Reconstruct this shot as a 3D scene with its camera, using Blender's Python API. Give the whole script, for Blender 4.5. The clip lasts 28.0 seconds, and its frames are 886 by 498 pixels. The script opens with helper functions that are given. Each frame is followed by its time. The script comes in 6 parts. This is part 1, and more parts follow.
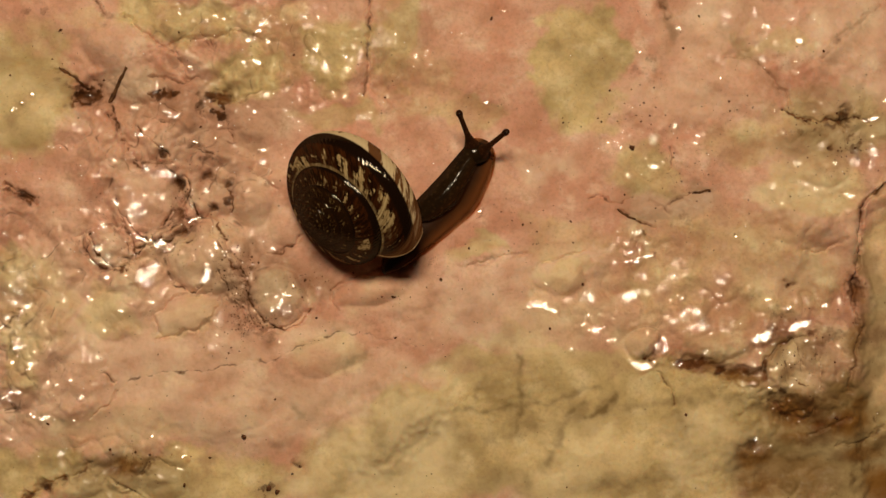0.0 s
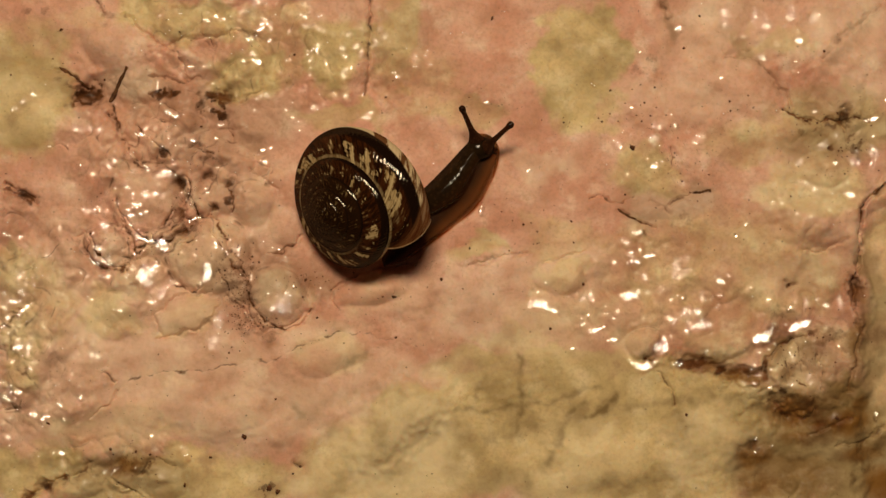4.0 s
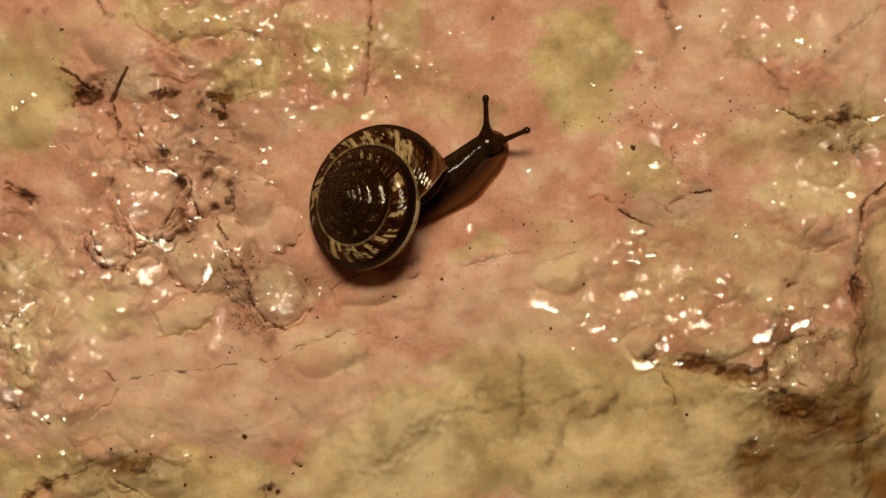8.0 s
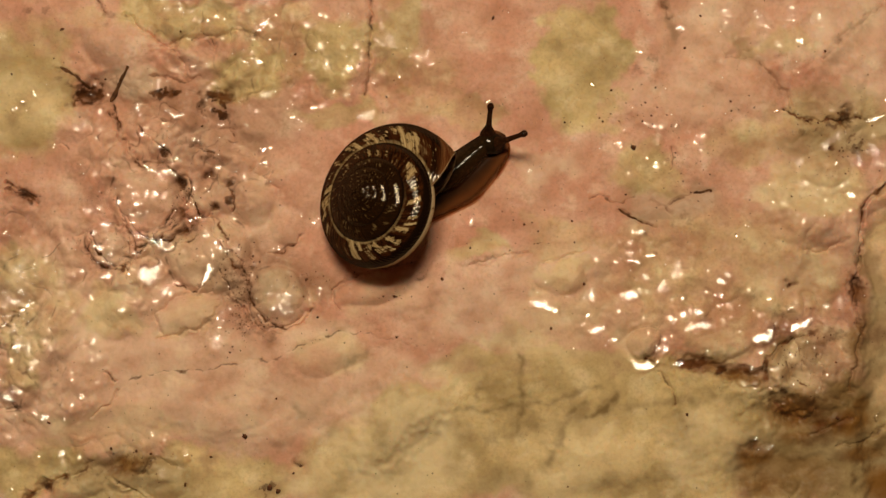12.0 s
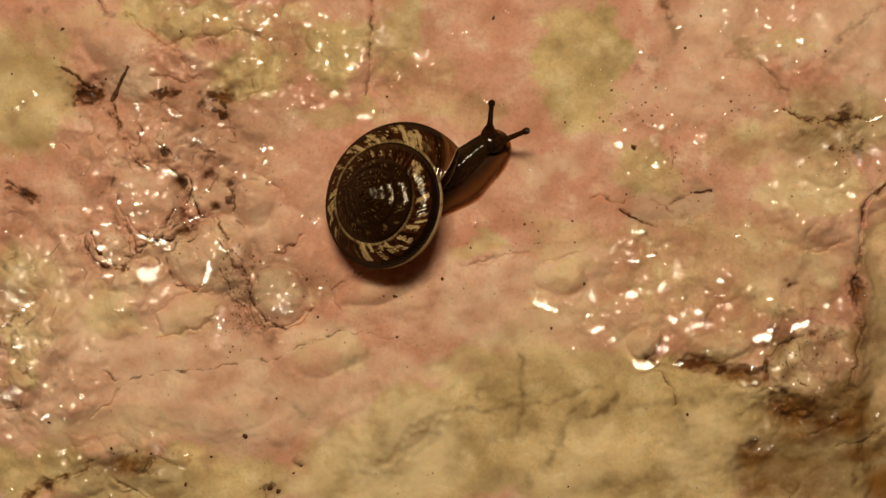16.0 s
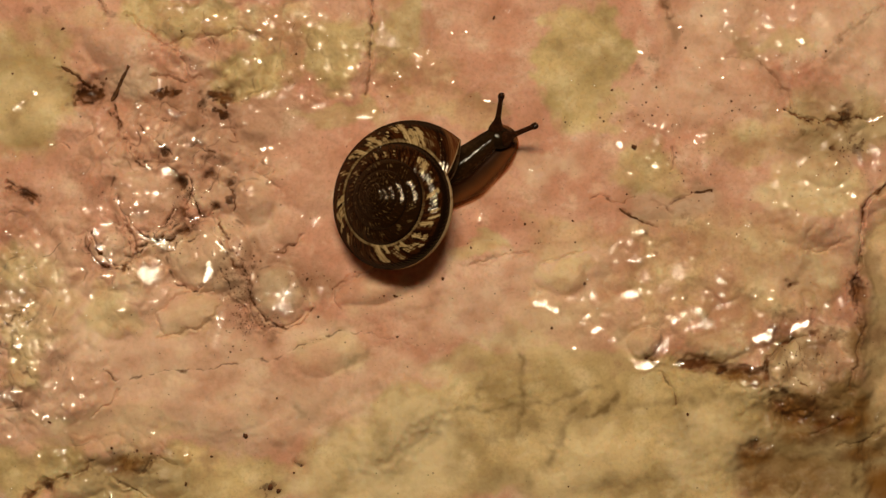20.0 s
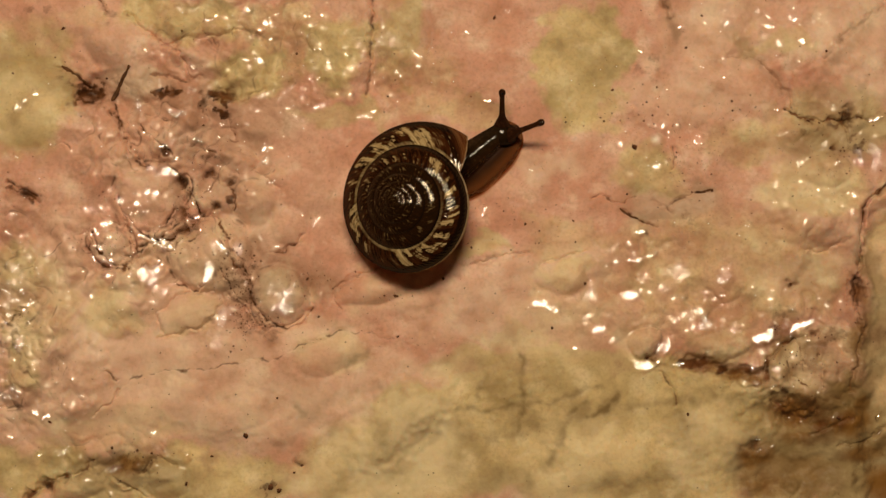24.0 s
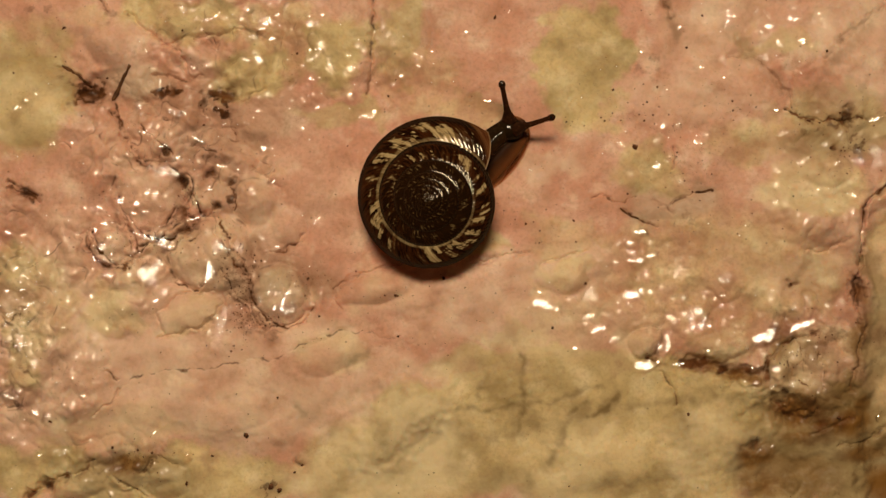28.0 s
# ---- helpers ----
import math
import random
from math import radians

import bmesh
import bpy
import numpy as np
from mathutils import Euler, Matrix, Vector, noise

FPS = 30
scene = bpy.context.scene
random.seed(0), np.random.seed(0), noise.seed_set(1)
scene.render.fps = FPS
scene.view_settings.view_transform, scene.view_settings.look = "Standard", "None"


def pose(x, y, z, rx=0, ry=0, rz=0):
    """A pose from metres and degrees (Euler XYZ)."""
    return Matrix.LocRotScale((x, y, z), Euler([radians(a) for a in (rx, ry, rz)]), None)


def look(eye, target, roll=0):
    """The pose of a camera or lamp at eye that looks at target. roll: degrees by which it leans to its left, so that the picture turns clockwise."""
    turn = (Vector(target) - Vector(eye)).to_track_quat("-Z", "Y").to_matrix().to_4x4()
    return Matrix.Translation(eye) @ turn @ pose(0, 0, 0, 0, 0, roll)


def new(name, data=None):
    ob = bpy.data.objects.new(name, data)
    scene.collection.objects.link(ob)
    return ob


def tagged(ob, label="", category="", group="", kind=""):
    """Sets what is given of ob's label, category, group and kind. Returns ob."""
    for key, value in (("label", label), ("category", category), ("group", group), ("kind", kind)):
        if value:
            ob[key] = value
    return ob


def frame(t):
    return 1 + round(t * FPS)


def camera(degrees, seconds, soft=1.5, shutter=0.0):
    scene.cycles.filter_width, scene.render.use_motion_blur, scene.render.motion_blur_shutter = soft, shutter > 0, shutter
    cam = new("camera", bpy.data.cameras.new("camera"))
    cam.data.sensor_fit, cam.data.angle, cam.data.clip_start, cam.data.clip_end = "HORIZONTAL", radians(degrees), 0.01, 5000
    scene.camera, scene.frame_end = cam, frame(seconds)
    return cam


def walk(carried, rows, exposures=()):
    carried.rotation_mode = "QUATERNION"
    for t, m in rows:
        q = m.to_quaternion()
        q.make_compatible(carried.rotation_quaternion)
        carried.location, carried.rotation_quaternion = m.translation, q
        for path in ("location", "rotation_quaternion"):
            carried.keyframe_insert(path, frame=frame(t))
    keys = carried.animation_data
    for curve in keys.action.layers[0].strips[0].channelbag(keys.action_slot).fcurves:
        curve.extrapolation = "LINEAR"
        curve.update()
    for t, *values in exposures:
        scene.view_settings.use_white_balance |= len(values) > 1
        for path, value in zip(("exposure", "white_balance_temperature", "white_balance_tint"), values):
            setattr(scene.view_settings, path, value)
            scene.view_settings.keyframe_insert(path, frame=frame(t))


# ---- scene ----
# A small banded land snail crawls over a wet pink and olive rock by the light of one warm lamp.
# Sizes below are in millimetres on the rock's plan (x to the east, y to the north) unless a line says otherwise.
MM = 0.001

# ---- camera ----
cam = camera(30, 28.0, soft=1.5)
walk(cam, [
    (0, look((0, 0, 0.17556), (0, 0, 0))),
    (6, look((-0.00008, -0.00003, 0.17556), (-0.00008, -0.00003, 0), 0.04)),
    (14, look((-0.00015, -0.00006, 0.17556), (-0.00015, -0.00006, 0), 0.08)),
    (21, look((-0.00022, -0.00009, 0.17556), (-0.00022, -0.00009, 0), 0.11)),
    (28, look((-0.00030, -0.00013, 0.17556), (-0.00030, -0.00013, 0), 0.15)),
])

# ---- light: night, one warm lamp held above ----
world = bpy.data.worlds.new("night")
world.use_nodes = True
world.node_tree.nodes["Background"].inputs[0].default_value = (1.0, 0.62, 0.38, 1)
world.node_tree.nodes["Background"].inputs[1].default_value = 0.018
scene.world = world
LAMP = Vector((-0.014, 0.114, 0.300))
lamp_data = bpy.data.lights.new("lamp", "AREA")
lamp_data.shape, lamp_data.size, lamp_data.size_y, lamp_data.energy = "RECTANGLE", 0.088, 0.044, 0.858
lamp_data.color = (1.0, 0.822, 0.575)
lamp = new("lamp", lamp_data)
lamp.matrix_world = look(LAMP, (0, 0, 0))
scene.view_settings.exposure = 0.0


# ---- materials ----
LIP_AT = 0.095    # the shell's mouth, in whorls along its coil


class Nodes:
    """A short way to write a node material."""

    def __init__(self, name):
        self.mat = bpy.data.materials.new(name)
        self.mat.use_nodes = True
        self.tree = self.mat.node_tree
        self.bsdf = self.tree.nodes["Principled BSDF"]
        self.out = self.tree.nodes["Material Output"]

    def add(self, kind):
        return self.tree.nodes.new(kind)

    def link(self, a, b):
        self.tree.links.new(a, b)

    def put(self, socket, value):
        if hasattr(value, "is_output"):
            self.link(value, socket)
        else:
            socket.default_value = value

    def coords(self, what="Object"):
        return self.add("ShaderNodeTexCoord").outputs[what]

    def attr(self, name, out="Fac"):
        n = self.add("ShaderNodeAttribute")
        n.attribute_name = name
        return n.outputs[out]

    def noise(self, vector, scale, detail=4.0, rough=0.55):
        n = self.add("ShaderNodeTexNoise")
        self.link(vector, n.inputs["Vector"])
        n.inputs["Scale"].default_value, n.inputs["Detail"].default_value, n.inputs["Roughness"].default_value = scale, detail, rough
        return n.outputs["Fac"]

    def cells(self, vector, scale, feature="F1", out="Distance"):
        n = self.add("ShaderNodeTexVoronoi")
        n.feature = feature
        self.link(vector, n.inputs["Vector"])
        n.inputs["Scale"].default_value = scale
        return n.outputs[out]

    def span(self, value, a, b, c=0.0, d=1.0):
        n = self.add("ShaderNodeMapRange")
        n.interpolation_type = "SMOOTHSTEP"
        self.put(n.inputs[0], value)
        for i, v in enumerate((a, b, c, d)):
            self.put(n.inputs[1 + i], v)
        return n.outputs[0]

    def math(self, how, a, b=0.0):
        n = self.add("ShaderNodeMath")
        n.operation = how
        self.put(n.inputs[0], a)
        self.put(n.inputs[1], b)
        return n.outputs[0]

    def mix(self, factor, a, b, blend="MIX"):
        n = self.add("ShaderNodeMix")
        n.data_type, n.blend_type = "RGBA", blend
        self.put(n.inputs["Factor"], factor)
        self.put(n.inputs[6], a if hasattr(a, "is_output") else (*a, 1))
        self.put(n.inputs[7], b if hasattr(b, "is_output") else (*b, 1))
        return n.outputs[2]

    def bump(self, height, strength, distance, normal=None):
        n = self.add("ShaderNodeBump")
        self.link(height, n.inputs["Height"])
        self.put(n.inputs["Strength"], strength)
        n.inputs["Distance"].default_value = distance
        if normal:
            self.link(normal, n.inputs["Normal"])
        return n.outputs[0]

    def split(self, vector):
        n = self.add("ShaderNodeSeparateXYZ")
        self.link(vector, n.inputs[0])
        return n.outputs

    def stretch(self, vector, x, y, z):
        n = self.add("ShaderNodeMapping")
        self.link(vector, n.inputs["Vector"])
        n.inputs["Scale"].default_value = (x, y, z)
        return n.outputs[0]

    def set(self, **values):
        for key, value in values.items():
            self.put(self.bsdf.inputs[key.replace("_", " ")], value)
        return self.mat


def rock_material():
    n = Nodes("wet pink rock")
    pos = n.coords("Object")
    parts = n.split(n.attr("mineral", "Vector"))
    olive, dirt_shade, vein = parts[0], parts[1], parts[2]
    wet = n.attr("wet")
    broad, grain, fine = n.noise(pos, 120, 5), n.noise(pos, 620, 6, 0.62), n.noise(pos, 2600, 4, 0.6)
    mottle = n.noise(pos, 260, 4, 0.55)
    pink = n.mix(n.span(broad, 0.36, 0.64), (0.635, 0.315, 0.215), (0.70, 0.41, 0.295))
    pink = n.mix(n.span(mottle, 0.5, 0.72, 0, 0.8), pink, (0.84, 0.60, 0.45))
    pink = n.mix(n.span(mottle, 0.48, 0.3, 0, 0.35), pink, (0.42, 0.21, 0.115))
    pink = n.mix(n.span(grain, 0.44, 0.3, 0, 0.4), pink, (0.46, 0.23, 0.13))
    pink = n.mix(n.span(grain, 0.58, 0.72, 0, 0.4), pink, (0.80, 0.58, 0.44))
    green = n.mix(n.span(broad, 0.36, 0.64), (0.45, 0.325, 0.15), (0.70, 0.525, 0.265))
    green = n.mix(n.span(mottle, 0.5, 0.72, 0, 0.8), green, (0.78, 0.63, 0.37))
    green = n.mix(n.span(mottle, 0.48, 0.3, 0, 0.5), green, (0.30, 0.20, 0.085))
    base = n.mix(n.span(n.math("ADD", olive, n.math("MULTIPLY", n.math("SUBTRACT", mottle, 0.5), 0.9)), 0.12, 0.88), pink, green)
    base = n.mix(n.math("MULTIPLY", n.span(fine, 0.42, 0.72), 0.24), base, (0.30, 0.155, 0.08))
    pale = n.math("MULTIPLY", n.attr("pale"), n.span(mottle, 0.25, 0.6, 0.35, 1.0))
    base = n.mix(pale, base, n.mix(n.span(olive, 0.2, 0.7), n.mix(grain, (0.70, 0.50, 0.345), (0.92, 0.73, 0.54)), n.mix(grain, (0.68, 0.52, 0.30), (0.90, 0.74, 0.46))))
    flecks = n.math("MULTIPLY", n.span(n.cells(pos, 520), 0.02, 0.075, 1, 0), n.span(n.noise(pos, 260, 2), 0.5, 0.62))
    base = n.mix(n.math("MULTIPLY", flecks, 0.75), base, (0.10, 0.055, 0.03))
    pores = n.math("MULTIPLY", n.span(n.cells(pos, 1150), 0.03, 0.12, 1, 0), n.span(n.noise(pos, 330, 2), 0.5, 0.64))
    base = n.mix(n.math("MULTIPLY", pores, 0.7), base, (0.16, 0.075, 0.035))
    base = n.mix(vein, base, (0.17, 0.103, 0.036))
    umber = n.math("MULTIPLY", n.attr("umber"), n.span(n.math("ADD", n.math("MULTIPLY", grain, 0.5), n.math("MULTIPLY", mottle, 0.5)), 0.36, 0.6, 0.55, 1.0))
    base = n.mix(umber, base, n.mix(n.span(mottle, 0.4, 0.62), (0.11, 0.032, 0.004), (0.23, 0.10, 0.018)))
    # dark brown of the dirt, which also paints the shade in hollows
    soil = n.math("MULTIPLY", n.span(n.math("ADD", dirt_shade, n.math("MULTIPLY", n.math("SUBTRACT", n.noise(pos, 1500, 4, 0.65), 0.5), n.span(dirt_shade, 0.02, 0.3, 0.0, 0.75))), 0.06, 0.95), 0.97)
    base = n.mix(soil, base, n.mix(n.span(grain, 0.3, 0.7), (0.028, 0.0095, 0.003), (0.17, 0.060, 0.017)))
    height = n.math("ADD", n.math("MULTIPLY", grain, 1.0), n.math("MULTIPLY", fine, 0.22))
    ripple = n.noise(pos, 1950, 1, 0.4)
    film = n.span(n.math("ADD", wet, n.math("MULTIPLY", n.math("SUBTRACT", n.noise(pos, 420, 2), 0.5), 1.1)), 0.36, 0.48)
    skin = n.bump(ripple, 0.48, 0.0003)
    n.link(skin, n.bsdf.inputs["Coat Normal"])
    n.link(n.bump(height, 0.3, 0.0003), n.bsdf.inputs["Normal"])
    return n.set(Base_Color=base, Subsurface_Weight=n.span(n.math("ADD", dirt_shade, vein), 0.0, 0.5, 0.35, 0.0), Subsurface_Radius=(1.0, 0.55, 0.3), Subsurface_Scale=0.0013, Roughness=n.span(grain, 0.3, 0.7, 0.42, 0.62), Coat_Weight=n.math("MULTIPLY", film, n.span(n.math("ADD", dirt_shade, vein), 0.1, 0.9, 1.0, 0.25)),
                 Coat_Roughness=0.02, Coat_IOR=1.5, Specular_IOR_Level=0.16)


def water_material():
    n = Nodes("clear water")
    clear, shine, mixed = n.add("ShaderNodeBsdfTransparent"), n.add("ShaderNodeBsdfGlossy"), n.add("ShaderNodeMixShader")
    shine.inputs["Roughness"].default_value = 0.03
    pos = n.coords("Object")
    n.link(n.bump(n.noise(pos, 2200, 1, 0.5), 0.2, 0.00012), shine.inputs["Normal"])
    fresnel = n.add("ShaderNodeFresnel")
    fresnel.inputs["IOR"].default_value = 1.42
    n.link(fresnel.outputs[0], mixed.inputs[0])
    n.link(clear.outputs[0], mixed.inputs[1])
    n.link(shine.outputs[0], mixed.inputs[2])
    n.link(mixed.outputs[0], n.out.inputs["Surface"])
    return n.mat


def shell_material():
    n = Nodes("banded brown shell")
    flat = n.attr("growth", "Vector")   # whorls from the lip back, along the slanting growth lines; degrees/90 above the rim; degrees/90 below the seam
    along, up, below = n.split(flat)
    fleck_at = n.attr("fleck")
    streak = n.noise(n.stretch(flat, 60, 2.6, 0), 1.0, 3, 0.6)
    blot = n.noise(n.stretch(flat, 22, 5, 0), 1.0, 3, 0.6)
    thin = n.noise(n.stretch(flat, 190, 1.6, 0), 1.0, 3, 0.6)
    wobble = n.noise(n.stretch(flat, 30, 9, 0), 1.0, 2)
    brown = n.mix(n.span(streak, 0.35, 0.7), (0.012, 0.0036, 0.0011), (0.052, 0.0145, 0.0034))
    brown = n.mix(n.span(along, 1.0, 1.9, 0.0, 0.75), brown, n.mix(blot, (0.006, 0.0027, 0.0009), (0.021, 0.0092, 0.0028)))
    straw = n.mix(n.span(thin, 0.3, 0.7), (0.24, 0.145, 0.052), (0.52, 0.39, 0.20))
    straw = n.mix(n.span(along, 1.1, 1.8, 0.0, 0.8), straw, (0.125, 0.085, 0.035))
    mottle = n.noise(n.stretch(flat, 75, 13, 0), 1.0, 3, 0.65)
    ragged = n.math("ADD", n.math("MULTIPLY", n.math("SUBTRACT", mottle, 0.56), 2.2), n.math("MULTIPLY", n.math("SUBTRACT", thin, 0.5), 0.9))
    fleck = n.span(n.math("ADD", n.math("MULTIPLY", fleck_at, 0.9), n.math("MULTIPLY", ragged, n.span(fleck_at, 0.02, 0.3))), 0.34, 0.7)
    stray = n.math("MULTIPLY", n.math("MULTIPLY", n.span(streak, 0.53, 0.66), n.span(blot, 0.47, 0.6)), n.math("MULTIPLY", n.span(up, 0.42, 0.55), n.span(along, 0.95, 1.3, 0.3, 0.75)))
    fleck = n.math("MAXIMUM", fleck, stray)
    seam = n.math("MULTIPLY", n.span(n.math("ADD", below, n.math("MULTIPLY", wobble, -0.07)), 0.02, 0.055, 1.0, 0.0), n.math("MULTIPLY", n.span(along, 0.75, 1.1, 0.5, 0.0), n.span(blot, 0.3, 0.55, 0.35, 1.0)))
    upper = n.mix(fleck, brown, straw)
    upper = n.mix(seam, upper, straw)
    under = n.mix(n.span(n.math("ADD", streak, n.math("MULTIPLY", n.attr("smudge"), 0.5)), 0.60, 0.72), (0.60, 0.47, 0.28), (0.12, 0.05, 0.018))
    rim_line = n.math("ADD", up, n.math("MULTIPLY", n.math("SUBTRACT", wobble, 0.5), 0.05))
    side = n.mix(n.span(rim_line, -0.03, 0.02), under, (0.0085, 0.0036, 0.0018))
    colour = n.mix(n.span(rim_line, 0.30, 0.40), side, upper)
    near = n.span(along, LIP_AT - 0.01, LIP_AT + 0.016, 1, 0)
    colour = n.mix(n.math("MULTIPLY", near, 0.75), colour, n.mix(n.span(thin, 0.4, 0.6), (0.09, 0.024, 0.007), (0.2, 0.085, 0.03)))
    ribs = n.math("SINE", n.math("MULTIPLY", n.math("ADD", along, n.math("MULTIPLY", wobble, 0.012)), 560.0))
    height = n.math("ADD", n.math("MULTIPLY", ribs, 0.3), n.math("MULTIPLY", thin, 0.3))
    relief = n.bump(height, n.span(along, 0.6, 1.8, 0.42, 0.2), 0.0001)
    matte, shine, mixed = n.add("ShaderNodeBsdfDiffuse"), n.add("ShaderNodeBsdfGlossy"), n.add("ShaderNodeMixShader")
    n.link(colour, matte.inputs["Color"])
    shine.inputs["Roughness"].default_value, mixed.inputs[0].default_value = 0.06, 0.034
    shine.inputs["Color"].default_value = (1.0, 0.9, 0.76, 1)
    for lobe in (matte, shine):
        n.link(relief, lobe.inputs["Normal"])
    n.link(matte.outputs[0], mixed.inputs[1])
    n.link(shine.outputs[0], mixed.inputs[2])
    n.link(mixed.outputs[0], n.out.inputs["Surface"])
    return n.mat


def skin_material(name, dark, light, strength=0.27, scale=2200):
    n = Nodes(name)
    pos = n.coords("Object")
    warts = n.cells(pos, scale)
    tone = n.mix(n.span(n.noise(pos, 500, 3), 0.3, 0.7), dark, light)
    tone = n.mix(n.span(n.attr("flank"), 0.0, 0.7), tone, (0.062, 0.0225, 0.0078))
    tone = n.mix(n.span(warts, 0.1, 0.5, 0.0, 0.55), tone, tuple(c * 0.35 for c in dark))
    relief = n.bump(n.math("MULTIPLY", warts, -1.0), strength, 0.00012)
    matte, shine, mixed = n.add("ShaderNodeBsdfDiffuse"), n.add("ShaderNodeBsdfGlossy"), n.add("ShaderNodeMixShader")
    n.link(tone, matte.inputs["Color"])
    shine.inputs["Roughness"].default_value, mixed.inputs[0].default_value = 0.12, 0.02
    for lobe in (matte, shine):
        n.link(relief, lobe.inputs["Normal"])
    n.link(matte.outputs[0], mixed.inputs[1])
    n.link(shine.outputs[0], mixed.inputs[2])
    clear, thin = n.add("ShaderNodeBsdfTransparent"), n.add("ShaderNodeMixShader")
    clear.inputs["Color"].default_value = (0.9, 0.75, 0.6, 1)
    n.link(n.span(n.attr("flank"), 0.45, 0.95), thin.inputs[0])
    n.link(mixed.outputs[0], thin.inputs[1])
    n.link(clear.outputs[0], thin.inputs[2])
    n.link(thin.outputs[0], n.out.inputs["Surface"])
    return n.mat


def sole_material():
    """Thin wet skin: dark where it is thick, clear amber towards its hem."""
    n = Nodes("amber foot skin")
    pos = n.coords("Object")
    grain = n.noise(pos, 900, 4)
    hem = n.math("ADD", n.attr("hem"), n.math("MULTIPLY", n.math("SUBTRACT", grain, 0.5), 0.15))
    n.link(n.bump(grain, 0.3, 0.0001), n.bsdf.inputs["Normal"])
    tone = n.mix(n.span(hem, 0.15, 0.92), (0.034, 0.0125, 0.0044), (0.18, 0.060, 0.018))
    tone = n.mix(n.span(hem, 0.85, 1.02), tone, (0.36, 0.14, 0.055))
    n.set(Base_Color=tone, Roughness=0.25, Specular_IOR_Level=0.3, Subsurface_Weight=0.25, Subsurface_Radius=(1.0, 0.4, 0.2), Subsurface_Scale=0.0008)
    clear, mixed = n.add("ShaderNodeBsdfTransparent"), n.add("ShaderNodeMixShader")
    clear.inputs["Color"].default_value = (0.9, 0.72, 0.54, 1)
    n.link(n.math("MULTIPLY", n.span(hem, 0.62, 1.02), 0.88), mixed.inputs[0])
    n.link(n.bsdf.outputs[0], mixed.inputs[1])
    n.link(clear.outputs[0], mixed.inputs[2])
    n.link(mixed.outputs[0], n.out.inputs["Surface"])
    return n.mat


def plain_material(name, a, b, rough=0.6, scale=900, shine=0.25):
    n = Nodes(name)
    pos = n.coords("Object")
    grain = n.noise(pos, scale, 4)
    n.link(n.bump(grain, 0.6, 0.0002), n.bsdf.inputs["Normal"])
    return n.set(Base_Color=n.mix(n.span(grain, 0.3, 0.7), a, b), Roughness=rough, Specular_IOR_Level=shine)


ROCK, WATER, SHELL = rock_material(), water_material(), shell_material()
SKIN = skin_material("dark wet snail skin", (0.019, 0.0098, 0.0042), (0.044, 0.0225, 0.0085))
SOLE = sole_material()
HORN = skin_material("dark tentacle skin", (0.028, 0.0105, 0.0045), (0.075, 0.025, 0.009), 0.35, 2600)
EYE = plain_material("black eye", (0.006, 0.004, 0.003), (0.012, 0.008, 0.006), 0.15)
LIP = plain_material("pale horn shell edge", (0.18, 0.09, 0.035), (0.34, 0.21, 0.10), 0.3)
SOIL = plain_material("dark damp soil", (0.06, 0.022, 0.009), (0.17, 0.065, 0.024), 0.7)
TWIG = plain_material("dark rotten wood", (0.045, 0.018, 0.007), (0.15, 0.062, 0.022), 0.7)
FIBRE = plain_material("dark hair", (0.05, 0.025, 0.015), (0.09, 0.05, 0.03), 0.4)


# ---- meshes ----
def mesh_of(name, verts, faces, material, smooth=True):
    data = bpy.data.meshes.new(name)
    data.from_pydata([tuple(float(c) * MM for c in v) for v in verts], [], faces)
    data.materials.append(material)
    data.polygons.foreach_set("use_smooth", [smooth] * len(data.polygons))
    data.update()
    return data


def part(name, data, parent, label=""):
    ob = new(name, data)
    ob.parent = parent
    return tagged(ob, label)


def tube(rings, close=True):
    """Verts and faces of a skin over rings of equal length; close: caps the ends."""
    n, verts, faces = len(rings[0]), [v for ring in rings for v in ring], []
    for i in range(len(rings) - 1):
        for k in range(n):
            a, b = i * n + k, i * n + (k + 1) % n
            faces.append((a, b, b + n, a + n))
    if close:
        faces.append(tuple(range(n - 1, -1, -1)))
        faces.append(tuple(range((len(rings) - 1) * n, len(rings) * n)))
    return verts, faces


# ---- the rock's plan ----
rng = np.random.RandomState(7)
TURNS = rng.rand(256, 256) * 2 * np.pi
GX, GY = np.cos(TURNS), np.sin(TURNS)


def wave(x, y, seed=0):
    """Gradient noise, about -0.7 to 0.7, one cell a unit."""
    x, y = x + seed * 17.31, y + seed * 5.77
    xi, yi = np.floor(x).astype(int), np.floor(y).astype(int)
    fx, fy = x - xi, y - yi
    u, v = fx * fx * fx * (fx * (fx * 6 - 15) + 10), fy * fy * fy * (fy * (fy * 6 - 15) + 10)

    def corner(i, j):
        a, b = (xi + i) & 255, (yi + j) & 255
        return GX[a, b] * (fx - i) + GY[a, b] * (fy - j)

    low = corner(0, 0) * (1 - u) + corner(1, 0) * u
    high = corner(0, 1) * (1 - u) + corner(1, 1) * u
    return low * (1 - v) + high * v


def waves(x, y, size, seed, octaves=3, gain=0.5):
    total, gain_now = 0.0, 1.0
    for k in range(octaves):
        total = total + gain_now * wave(x / size, y / size, seed + k)
        size, gain_now = size / 2.03, gain_now * gain
    return total


PATCHES, CRACKS, PITS, RISES, KNOBS = [], [], [], [], []


def tint(kind, amount, x, y, rx, ry, turn=0.0, edge=0.35):
    """A patch of another mineral, of dirt with painted shade, of paler stone or of rough wet stone, with an uneven
    edge.
    """
    PATCHES.append((kind, amount, x, y, rx, ry, radians(turn), edge))


